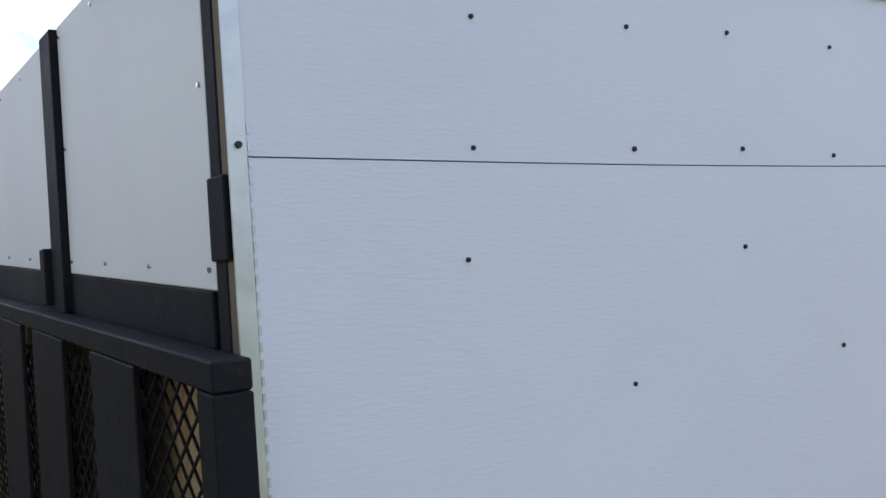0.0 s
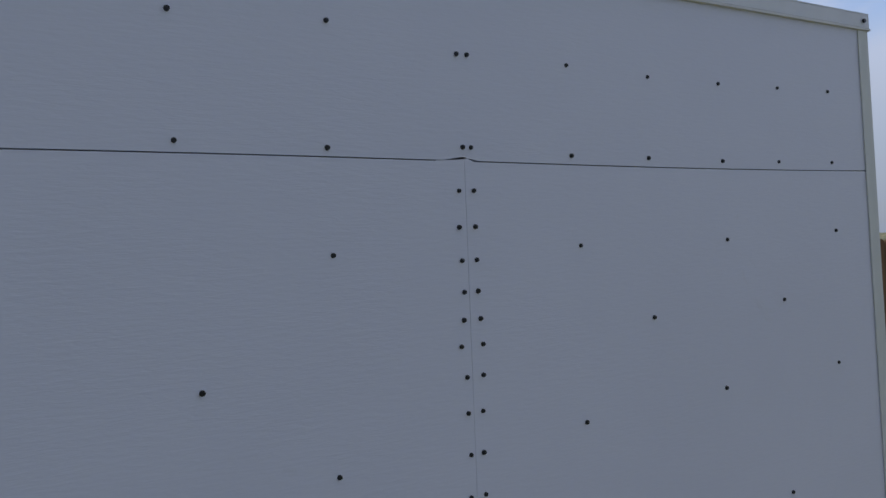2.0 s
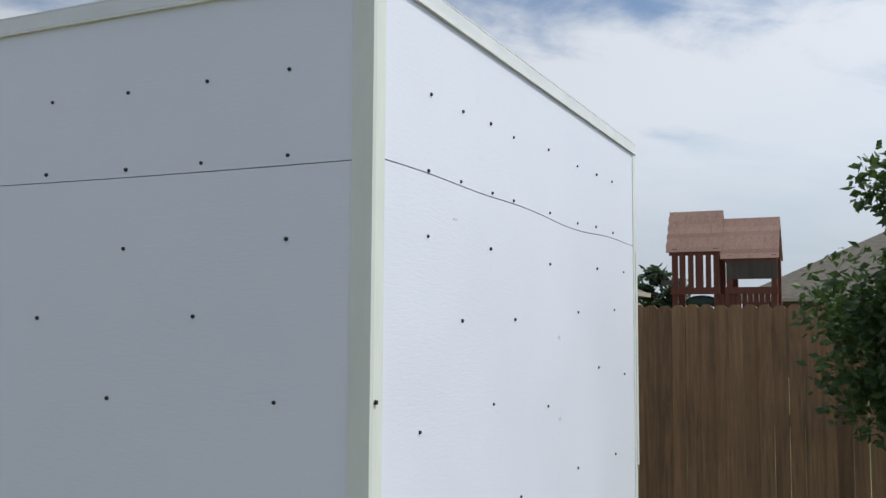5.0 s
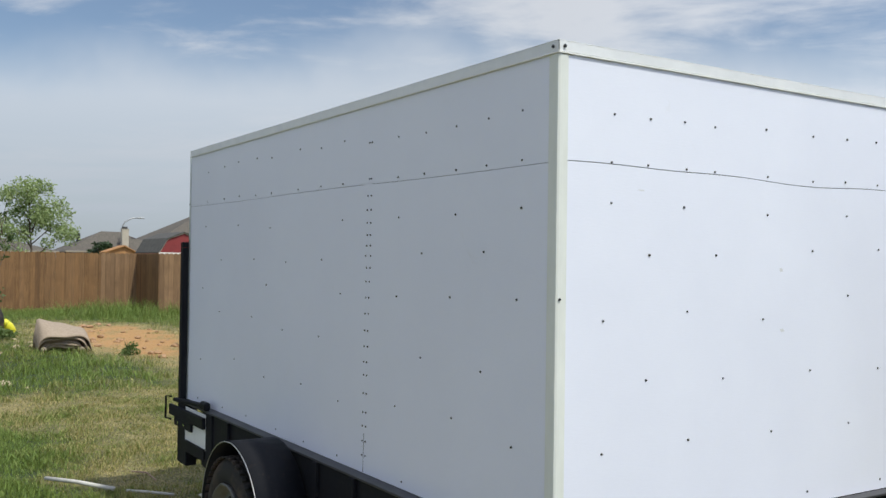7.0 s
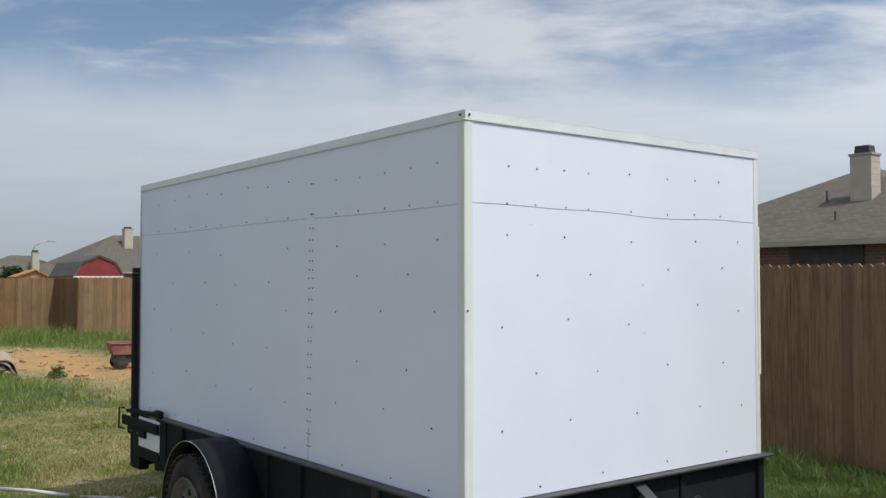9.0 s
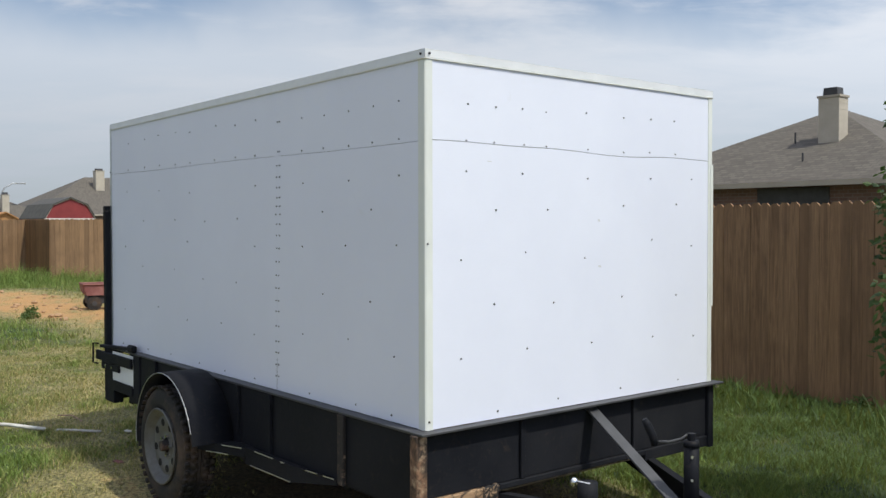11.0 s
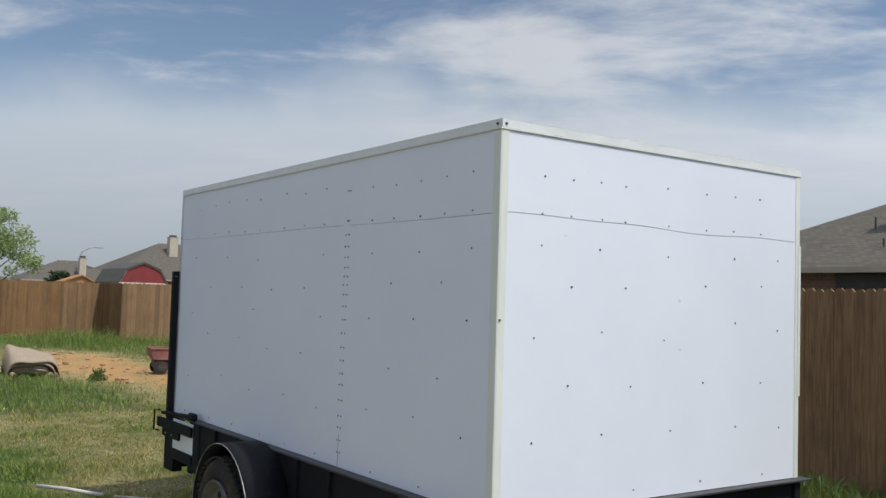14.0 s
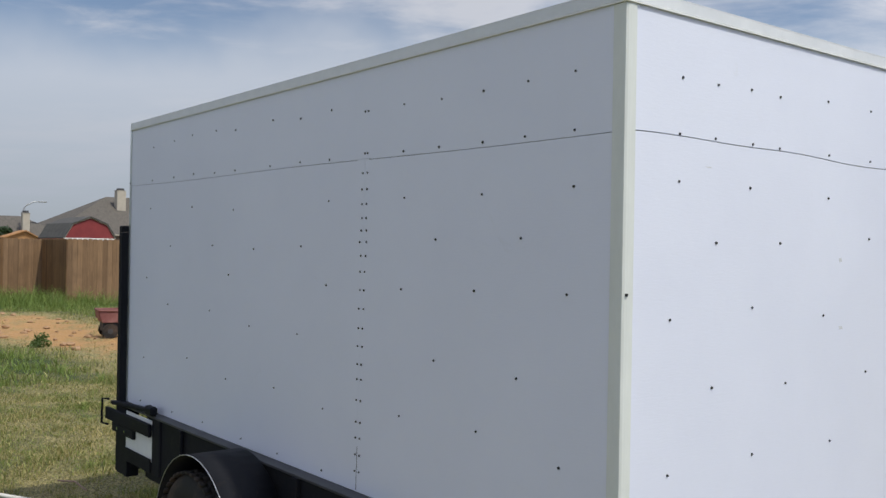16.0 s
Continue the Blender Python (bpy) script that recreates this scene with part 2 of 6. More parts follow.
    def wood(name, dark, light, grey, rough=0.8):
        m = Mat(name, rough)
        r = m.random()
        at = m.world()
        grain = m.noise(5.0, 8, 0.68, vec=at, stretch=(9, 9, 0.55), distort=0.5)
        blot = m.noise(1.6, 5, 0.6, vec=m.world())
        c = m.mix(m.ramp(grain, 0.24, 0.76), dark, light)
        c = m.mix(m.ramp(r, 0.0, 1.0, 0.0, 0.65), c, m.mix(m.ramp(grain, 0.35, 0.7), grey, light))
        c = m.mix(m.ramp(m.math("FRACT", m.math("MULTIPLY", r, 7.31), 0.0), 0.55, 1.0, 0.0, 0.55), c, dark)
        streak = m.noise(2.2, 6, 0.6, vec=at, stretch=(7, 7, 0.20), distort=0.3)
        c = m.mix(m.ramp(streak, 0.50, 0.70, 0.0, 0.60), c, dark)
        c = m.mix(m.ramp(m.math("FRACT", m.math("MULTIPLY", r, 23.7), 0.0), 0.5, 1.0, 0.0, 0.34), c, light)
        c = m.mix(m.ramp(blot, 0.5, 0.8, 0.0, 0.45), c, dark)
        m.colour(c).bump(grain, 0.4, 0.006)
        return m.m

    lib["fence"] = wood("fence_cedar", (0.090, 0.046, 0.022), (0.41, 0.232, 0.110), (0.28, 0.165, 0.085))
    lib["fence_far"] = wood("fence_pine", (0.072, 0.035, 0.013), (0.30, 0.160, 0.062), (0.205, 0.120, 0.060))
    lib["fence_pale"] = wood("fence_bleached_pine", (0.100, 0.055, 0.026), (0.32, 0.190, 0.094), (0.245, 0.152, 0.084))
    lib["red_wood"] = wood("redwood_stain", (0.085, 0.024, 0.015), (0.17, 0.055, 0.034), (0.13, 0.045, 0.03))
    lib["pink_board"] = wood("weathered_roof_board", (0.24, 0.13, 0.10), (0.44, 0.29, 0.24), (0.37, 0.26, 0.22))
    lib["shed_wood"] = wood("grey_brown_siding", (0.042, 0.034, 0.028), (0.10, 0.080, 0.065), (0.080, 0.066, 0.056))
    lib["deck"] = wood("pale_deck_board", (0.13, 0.095, 0.065), (0.27, 0.21, 0.15), (0.23, 0.18, 0.14))
    lib["raw_wood"] = wood("raw_stud", (0.13, 0.10, 0.06), (0.27, 0.21, 0.13), (0.2, 0.16, 0.10))
    m = Mat("osb_board", 0.8)
    v = m.noise(22, 3, 0.6, stretch=(1, 1, 0.5), distort=1.5)
    m.colour(m.mix(m.ramp(v, 0.35, 0.65), (0.33, 0.20, 0.09), (0.60, 0.42, 0.23))).bump(v, 0.3, 0.004)
    lib["osb"] = m.m

    m = Mat("roof_shingle", 0.9)
    b = m.n.new("ShaderNodeTexBrick")
    b.inputs["Scale"].default_value, b.inputs["Brick Width"].default_value, b.inputs["Row Height"].default_value = 1.0, 0.19, 0.11
    b.inputs["Mortar Size"].default_value, b.inputs["Bias"].default_value = 0.012, -0.2
    b.inputs["Color1"].default_value, b.inputs["Color2"].default_value = (0.140, 0.123, 0.103, 1), (0.066, 0.058, 0.049, 1)
    b.inputs["Mortar"].default_value = (0.075, 0.066, 0.056, 1)
    m.l.new(m.co, b.inputs["Vector"])
    c = m.mix(m.ramp(m.noise(2.6, 8, 0.75), 0.35, 0.65, 0.0, 0.75), b.outputs[0], (0.112, 0.098, 0.083))
    m.colour(c).bump(m.noise(14, 5), 0.35, 0.02)
    lib["shingle"] = m.m
    m = Mat("brick_wall", 0.85)
    b = m.n.new("ShaderNodeTexBrick")
    b.inputs["Scale"].default_value, b.inputs["Brick Width"].default_value, b.inputs["Row Height"].default_value = 1.0, 0.2, 0.075
    b.inputs["Mortar Size"].default_value = 0.008
    b.inputs["Color1"].default_value, b.inputs["Color2"].default_value = (0.165, 0.092, 0.070, 1), (0.105, 0.062, 0.05, 1)
    b.inputs["Mortar"].default_value = (0.17, 0.135, 0.115, 1)
    rot = m.n.new("ShaderNodeMapping")
    rot.inputs["Rotation"].default_value = (radians(90), 0, 0)
    m.l.new(m.co, rot.inputs[0])
    m.l.new(rot.outputs[0], b.inputs["Vector"])
    m.colour(m.mix(m.ramp(m.noise(0.8, 6), 0.35, 0.7, 0, 0.4), b.outputs[0], (0.16, 0.10, 0.085)))
    lib["brick"] = m.m

    def plain(name, a, b, scale=6.0, rough=0.7, bumps=0.2, metal=0.0):
        m = Mat(name, rough, metal)
        v = m.noise(scale, 6, 0.62)
        m.colour(m.mix(m.ramp(v, 0.3, 0.7), a, b)).bump(v, bumps, 0.01)
        return m.m

    lib["siding"] = plain("tan_siding", (0.42, 0.37, 0.30), (0.50, 0.45, 0.375), 3)
    lib["fascia"] = plain("tan_fascia", (0.33, 0.285, 0.23), (0.39, 0.345, 0.285), 2)
    lib["dark_grey"] = plain("dark_cap", (0.03, 0.03, 0.033), (0.055, 0.055, 0.06), 5)
    lib["barn_red"] = plain("barn_red", (0.18, 0.022, 0.024), (0.24, 0.032, 0.033), 2)
    lib["white_paint"] = plain("white_paint", (0.74, 0.74, 0.72), (0.82, 0.82, 0.80), 8)
    lib["grey_roof"] = plain("grey_felt_roof", (0.060, 0.058, 0.056), (0.10, 0.096, 0.09), 4, 0.95)
    lib["smudge"] = plain("grey_smudge", (0.60, 0.61, 0.64), (0.68, 0.69, 0.73), 40)
    lib["swing_green"] = plain("dark_green_canvas", (0.012, 0.028, 0.022), (0.025, 0.045, 0.036), 8)
    lib["orange_shed"] = plain("orange_shed_boards", (0.34, 0.16, 0.055), (0.44, 0.23, 0.09), 4)
    lib["rock"] = plain("pale_rock", (0.40, 0.31, 0.20), (0.66, 0.55, 0.39), 9, 0.9, 0.6)
    lib["clod"] = plain("dry_clod", (0.29, 0.16, 0.08), (0.48, 0.32, 0.19), 7, 0.95, 0.6)
    lib["carpet"] = plain("tan_carpet", (0.30, 0.235, 0.175), (0.42, 0.34, 0.265), 30, 0.95, 0.5)
    lib["wagon_red"] = plain("faded_red_plastic", (0.17, 0.052, 0.048), (0.29, 0.13, 0.115), 6)
    lib["yellow"] = plain("yellow_plastic", (0.72, 0.68, 0.03), (0.80, 0.76, 0.06), 6, 0.4)
    lib["pale_pole"] = plain("weathered_white_pole", (0.46, 0.44, 0.40), (0.66, 0.64, 0.60), 8)
    lib["glass_dark"] = plain("dark_window", (0.02, 0.023, 0.027), (0.035, 0.04, 0.045), 2, 0.08, 0.0)
    lib["bark"] = plain("bark", (0.085, 0.062, 0.045), (0.16, 0.125, 0.095), 18, 0.9, 0.6)
    lib["lamp_metal"] = plain("lamp_metal", (0.36, 0.37, 0.38), (0.46, 0.47, 0.48), 4, 0.5, 0.1, 0.5)

    def leaves(name, a, b):
        m = Mat(name, 0.55)
        m.colour(m.mix(m.island(), a, b))
        m.bsdf.inputs["Subsurface Weight"].default_value = 0.0
        tr = m.n.new("ShaderNodeBsdfTranslucent")
        tr.inputs[0].default_value = (b[0] * 1.2, b[1] * 1.3, b[2], 1)
        add = m.n.new("ShaderNodeMixShader")
        add.inputs[0].default_value = 0.3
        m.l.new(m.bsdf.outputs[0], add.inputs[1])
        m.l.new(tr.outputs[0], add.inputs[2])
        m.l.new(add.outputs[0], m.n["Material Output"].inputs[0])
        return m.m

    lib["leaf_dark"] = leaves("leaf_dark_green", (0.022, 0.045, 0.012), (0.085, 0.135, 0.042))
    lib["leaf_light"] = leaves("leaf_pale_green", (0.20, 0.27, 0.10), (0.35, 0.41, 0.20))
    lib["leaf_weed"] = leaves("leaf_weed_green", (0.05, 0.09, 0.02), (0.15, 0.21, 0.06))
    lib["leaf_far"] = leaves("leaf_far_green", (0.025, 0.045, 0.02), (0.05, 0.08, 0.035))

    # lawn: the "lush" attribute runs from bare soil (0) over dry straw (0.5) to green (1)
    m = Mat("lawn_soil", 0.95)
    fine, mid = m.noise(38, 8, 0.7), m.noise(4.5, 7, 0.65)
    lush = m.math("ADD", m.attr("lush"), m.ramp(mid, 0.25, 0.75, -0.16, 0.16))
    soil = m.mix(m.ramp(fine, 0.3, 0.7), (0.36, 0.185, 0.070), (0.54, 0.33, 0.14))
    straw = m.mix(m.ramp(fine, 0.40, 0.60), (0.095, 0.086, 0.035), (0.42, 0.355, 0.155))
    green = m.mix(m.ramp(fine, 0.3, 0.7), (0.025, 0.042, 0.012), (0.07, 0.10, 0.028))
    c = m.mix(m.ramp(lush, 0.18, 0.36), soil, straw)
    c = m.mix(m.ramp(lush, 0.42, 0.85), c, green)
    # brown soil below the trailer, with the trailer's shade put into its colour
    c = m.mix(m.attr("soil_shade"), c, m.mix(m.ramp(fine, 0.35, 0.65), (0.052, 0.033, 0.022), (0.12, 0.076, 0.050)))
    m.colour(c).bump(m.math("ADD", fine, mid), 0.8, 0.03)
    lib["lawn"] = m.m

    m = Mat("grass_blade", 0.65)
    r = m.island()
    lush = m.attr("lush")
    green = m.mix(r, (0.054, 0.116, 0.020), (0.290, 0.410, 0.090))
    straw = m.mix(r, (0.165, 0.145, 0.052), (0.70, 0.575, 0.275))
    green = m.mix(m.ramp(lush, 1.05, 1.35), green, m.mix(r, (0.032, 0.072, 0.014), (0.130, 0.212, 0.052)))
    m.colour(m.mix(m.ramp(m.math("ADD", lush, m.ramp(m.math("FRACT", m.math("MULTIPLY", r, 13.7), 0.0), 0, 1, -0.22, 0.22)), 0.42, 0.80), straw, green))
    tr = m.n.new("ShaderNodeBsdfTranslucent")
    tr.inputs[0].default_value = (0.28, 0.285, 0.07, 1)
    mx = m.n.new("ShaderNodeMixShader")
    mx.inputs[0].default_value = 0.36
    m.l.new(m.bsdf.outputs[0], mx.inputs[1])
    m.l.new(tr.outputs[0], mx.inputs[2])
    m.l.new(mx.outputs[0], m.n["Material Output"].inputs[0])
    lib["blade"] = m.m
    return lib


M = make_materials()


# ---- mesh helpers ----
def mesh_of(bm, name, mat, smooth=False):
    me = bpy.data.meshes.new(name)
    bm.normal_update()
    bm.to_mesh(me)
    bm.free()
    me.materials.append(mat)
    if smooth:
        me.shade_smooth()
    return me


def part(name, bm, mat, parent=None, label="", smooth=False, at=None):
    """Link a bmesh as one mesh object, under a thing or a part."""
    ob = new(name, mesh_of(bm, name, mat, smooth))
    if parent is not None:
        ob.parent = parent
    if at is not None:
        ob.matrix_local = at
    return tagged(ob, label)


def thing(name, label, category, at=None, group="", kind=""):
    ob = new(name)
    ob.empty_display_size = 0.2
    if at is not None:
        ob.matrix_world = at
    return tagged(ob, label, category, group, kind)


def block(x0, x1, y0, y1, z0, z1, bevel=0.0, bm=None):
    bm = bm or bmesh.new()
    m = Matrix.LocRotScale(((x0 + x1) / 2, (y0 + y1) / 2, (z0 + z1) / 2), None, (abs(x1 - x0), abs(y1 - y0), abs(z1 - z0)))
    made = bmesh.ops.create_cube(bm, size=1, matrix=m)
    if bevel:
        edges = list({e for v in made["verts"] for e in v.link_edges})
        bmesh.ops.bevel(bm, geom=edges, offset=bevel, segments=1, affect="EDGES")
    return bm


def beam(p0, p1, w, h, bm=None, bevel=0.004, roll=0.0):
    """A rectangular bar from p0 to p1: w across, h along its own up."""
    bm = bm or bmesh.new()
    p0, p1 = Vector(p0), Vector(p1)
    d = p1 - p0
    q = d.to_track_quat("X", "Z")
    m = Matrix.Translation((p0 + p1) / 2) @ q.to_matrix().to_4x4() @ Matrix.Rotation(roll, 4, "X") @ Matrix.Diagonal((d.length, w, h, 1))
    made = bmesh.ops.create_cube(bm, size=1, matrix=m)
    if bevel:
        edges = list({e for v in made["verts"] for e in v.link_edges})
        bmesh.ops.bevel(bm, geom=edges, offset=bevel, segments=1, affect="EDGES")
    return bm


def tube(p0, p1, r0, r1=None, seg=12, bm=None, caps=True):
    bm = bm or bmesh.new()
    p0, p1 = Vector(p0), Vector(p1)
    d = p1 - p0
    m = Matrix.Translation((p0 + p1) / 2) @ d.to_track_quat("Z", "Y").to_matrix().to_4x4()
    bmesh.ops.create_cone(bm, cap_ends=caps, segments=seg, radius1=r0, radius2=r0 if r1 is None else r1, depth=d.length, matrix=m)
    return bm


def pipe(points, r, seg=8, bm=None, closed=False):
    """A bent round bar through the points; r: one radius or one per point."""
    bm = bm or bmesh.new()
    pts = [Vector(p) for p in points]
    rs = [r] * len(pts) if isinstance(r, (int, float)) else list(r)
    rings = []
    up = Vector((0.13, 0.31, 0.94)).normalized()
    n = len(pts)
    for i, p in enumerate(pts):
        a = pts[(i - 1) % n] if closed or i else pts[0]
        b = pts[(i + 1) % n] if closed or i < n - 1 else pts[-1]
        d = (b - a).normalized()
        u = up - d * up.dot(d)
        u = u.normalized() if u.length > 1e-3 else d.orthogonal().normalized()
        v = d.cross(u)
        up = u
        rings.append([bm.verts.new(p + (u * math.cos(k * math.tau / seg) + v * math.sin(k * math.tau / seg)) * rs[i]) for k in range(seg)])
    pairs = list(zip(rings, rings[1:])) + ([(rings[-1], rings[0])] if closed else [])
    for a, b in pairs:
        for k in range(seg):
            bm.faces.new((a[k], a[(k + 1) % seg], b[(k + 1) % seg], b[k]))
    if not closed:
        bm.faces.new(rings[0][::-1])
        bm.faces.new(rings[-1])
    return bm


def lathe(profile, seg=32, bm=None):
    """Turn (radius, y) pairs round the y axis."""
    bm = bm or bmesh.new()
    rings = [[bm.verts.new((r * math.cos(k * math.tau / seg), y, r * math.sin(k * math.tau / seg))) for k in range(seg)] for r, y in profile]
    for a, b in zip(rings, rings[1:]):
        for k in range(seg):
            bm.faces.new((a[k], b[k], b[(k + 1) % seg], a[(k + 1) % seg]))
    return bm


def prism(outline, axis, lo, hi, bm=None, bevel=0.0):
    """Extrude a flat outline of (u, v) pairs along an axis: x: (y, z); y: (x, z); z: (x, y)."""
    bm = bm or bmesh.new()
    place = {"x": lambda u, v, w: (w, u, v), "y": lambda u, v, w: (u, w, v), "z": lambda u, v, w: (u, v, w)}[axis]
    a = [bm.verts.new(place(u, v, lo)) for u, v in outline]
    b = [bm.verts.new(place(u, v, hi)) for u, v in outline]
    n = len(outline)
    bm.faces.new(a)
    bm.faces.new(b[::-1])
    for k in range(n):
        bm.faces.new((a[k], b[k], b[(k + 1) % n], a[(k + 1) % n]))
    bmesh.ops.recalc_face_normals(bm, faces=bm.faces)
    if bevel:
        bmesh.ops.bevel(bm, geom=list(bm.edges), offset=bevel, segments=1, affect="EDGES")
    return bm


def smooth_step(x, lo, hi):
    t = min(max((x - lo) / (hi - lo), 0.0), 1.0)
    return t * t * (3 - 2 * t)


# ---- ground ----
# patches: centre, radii, how green (0 bare soil .. 1 green), weight
PATCHES = [
    ((-17.5, 3.1), (5.2, 1.2), 0.10, 1.0),
    ((-13.6, 3.6), (2.4, 0.9), 0.20, 0.6),
    ((-9.1, -0.6), (0.7, 2.2), 0.46, 0.9),
    ((-12.2, 0.3), (2.4, 1.4), 0.96, 1.3),
    ((-9.0, -2.9), (2.4, 1.2), 0.70, 0.8),
    ((-7.4, 1.0), (2.6, 1.5), 0.54, 1.2),
    ((-3.9, -0.4), (1.8, 0.8), 0.47, 1.0),
    ((-1.6, -1.0), (2.2, 1.0), 0.38, 1.2),
    ((-25.6, 4.6), (3.2, 2.6), 1.0, 1.2),
    ((0.5, 4.2), (5.0, 1.6), 1.0, 1.0),
    ((1.2, 1.4), (1.3, 1.1), 0.80, 1.2),
    ((-0.8, 0.8), (0.9, 0.9), 0.25, 0.9),
    ((2.75, 2.45), (0.65, 0.32), 0.12, 0.9),
    ((0.55, 1.75), (0.35, 0.25), 0.34, 0.8),
]


def lush_at(x, y):
    """How green the lawn is at a place, for arrays."""
    value, weight = 0.65, 0.35
    total = np.full(np.shape(x), value * weight)
    norm = np.full(np.shape(x), weight)
    for (cx, cy), (rx, ry), green, w in PATCHES:
        k = w * np.exp(-1.6 * (((x - cx) / rx) ** 2 + ((y - cy) / ry) ** 2)) * 3.0
        total, norm = total + green * k, norm + k
    lush = total / norm
    # the thick green bed beside the drive, with an uneven edge, and small tufts
    yy = y + 0.16 * np.sin(x * 2.3 + 0.7) + 0.09 * np.sin(x * 5.9)
    edge = -0.50 - np.clip(x + 4.4, 0, 9) * 0.20
    bed = 1 / (1 + np.exp(np.clip((yy - edge) * 7, -30, 30)))
    bed = bed / (1 + np.exp(np.clip(-(x + 8.3 + 0.3 * np.sin(y * 2.7)) * 5, -30, 30))) / (1 + np.exp(np.clip((x + 2.3) * 4, -30, 30)))
    bed = bed / (1 + np.exp(np.clip(-(y + 3.6 + 0.3 * np.sin(x * 1.7)) * 4, -30, 30)))
    lush = lush + 0.10 * np.sin(x * 2.9 + 1.7 * np.sin(y * 2.1)) * np.cos(y * 3.7 + 1.3 * np.sin(x * 1.9))
    tuft = np.sin(x * 8.7 + 2.1 * np.sin(y * 6.3 + 0.4)) * np.cos(y * 10.9 + 1.8 * np.sin(x * 7.1))
    tuft = tuft + 0.6 * np.sin(x * 17.3 + 2.4 * np.sin(y * 13.1)) * np.cos(y * 19.7 + 2.0 * np.sin(x * 15.1))
    return np.clip(lush + (1.0 - lush) * bed + 0.15 * tuft * np.clip(lush * 2 - 0.4, 0, 1), 0, 1)


def soil_shade_at(x, y):
    """Churned bare soil below the trailer, darkened in colour for the shade there."""
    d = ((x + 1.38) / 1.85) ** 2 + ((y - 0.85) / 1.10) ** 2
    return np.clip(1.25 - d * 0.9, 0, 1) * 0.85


def rise_at(x, y):
    return 0.018 * np.sin(x * 1.7 + 0.6) * np.cos(y * 1.3) + 0.012 * np.sin(x * 4.1 - y * 3.3)


def ground():
    ax = np.unique(np.concatenate([np.linspace(-3000, -60, 14), np.linspace(-60, -30, 16), np.linspace(-30, 8, 254), np.linspace(8, 60, 30), np.linspace(60, 3000, 14)]))
    ay = np.unique(np.concatenate([np.linspace(-3000, -40, 14), np.linspace(-40, -7, 14), np.linspace(-7, 9, 120), np.linspace(9, 60, 30), np.linspace(60, 3000, 14)]))
    gx, gy = np.meshgrid(ax, ay, indexing="ij")
    near = np.clip(1.3 - np.hypot(gx + 8, gy) / 40, 0, 1)
    z = rise_at(gx, gy) * near
    nx, ny = len(ax), len(ay)
    verts = np.stack([gx, gy, z], -1).reshape(-1, 3)
    i, j = np.meshgrid(np.arange(nx - 1), np.arange(ny - 1), indexing="ij")
    a = (i * ny + j).ravel()
    faces = np.stack([a, a + ny, a + ny + 1, a + 1], 1)
    me = bpy.data.meshes.new("ground")
    me.from_pydata(verts.tolist(), [], faces.tolist())
    for name, fn in (("lush", lush_at), ("soil_shade", soil_shade_at)):
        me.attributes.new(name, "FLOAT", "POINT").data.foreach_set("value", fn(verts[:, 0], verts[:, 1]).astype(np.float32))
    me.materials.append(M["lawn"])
    me.shade_smooth()
    return tagged(new("ground", me), "patchy lawn of dry straw, green grass and bare soil", "lawn", kind="structure")


ground()


def grass(name, label, count, region, height, rng, lean=0.5, deep=0.0):
    """Blades of grass, thicker and taller where the lawn is green."""
    x0, x1, y0, y1 = region
    x, y = rng.uniform(x0, x1, count), rng.uniform(y0, y1, count)
    lush = lush_at(x, y)
    rim = np.minimum(np.minimum(x - x0, x1 - x), np.minimum(y - y0, y1 - y)) / 0.8
    clump = 0.5 + 0.5 * np.sin(x * 5.3 + 2 * np.sin(y * 3.1)) * np.cos(y * 4.7 + 1.5 * np.sin(x * 2.3))
    keep = rng.uniform(0, 1, count) < np.clip((lush - 0.16) * 1.5, 0.0, 1) * (0.45 + 0.55 * clump) * (1 - np.clip(soil_shade_at(x, y) * 1.2, 0, 1)) * np.clip(rim, 0, 1)
    x, y, lush, clump = x[keep], y[keep], lush[keep], clump[keep]
    n = len(x)
    h = height * (0.35 + 0.9 * lush ** 1.5) * rng.uniform(0.5, 1.3, n) * (0.45 + 0.9 * clump ** 1.5)
    turn, tip = rng.uniform(0, math.tau, n), rng.uniform(0, math.tau, n)
    w = rng.uniform(0.0022, 0.0060, n) * (0.85 + 0.5 * (height > 0.095))
    bend = h * rng.uniform(0.15, lean + 0.5, n)
    z = rise_at(x, y) - 0.004
    dx, dy = np.cos(turn) * w, np.sin(turn) * w
    tx, ty = np.cos(tip) * bend, np.sin(tip) * bend
    v = np.empty((n, 5, 3))
    v[:, 0] = np.stack([x - dx, y - dy, z], 1)
    v[:, 1] = np.stack([x + dx, y + dy, z], 1)
    v[:, 2] = np.stack([x + dx * 0.8 + tx * 0.35, y + dy * 0.8 + ty * 0.35, z + h * 0.6], 1)
    v[:, 3] = np.stack([x - dx * 0.8 + tx * 0.35, y - dy * 0.8 + ty * 0.35, z + h * 0.6], 1)
    v[:, 4] = np.stack([x + tx, y + ty, z + h], 1)
    base = np.arange(n)[:, None] * 5
    loops = (base + np.array([0, 1, 2, 3, 3, 2, 4])).ravel()
    me = bpy.data.meshes.new(name)
    me.vertices.add(n * 5)
    me.vertices.foreach_set("co", v.ravel())
    me.loops.add(n * 7)
    me.loops.foreach_set("vertex_index", loops)
    me.polygons.add(n * 2)
    me.polygons.foreach_set("loop_start", (np.arange(n)[:, None] * 7 + np.array([0, 4])).ravel())
    me.attributes.new("lush", "FLOAT", "POINT").data.foreach_set("value", np.repeat(lush + deep, 5).astype(np.float32))
    me.update(calc_edges=True)
    me.materials.append(M["blade"])
    return tagged(new(name, me), label, "grass", kind="stuff")


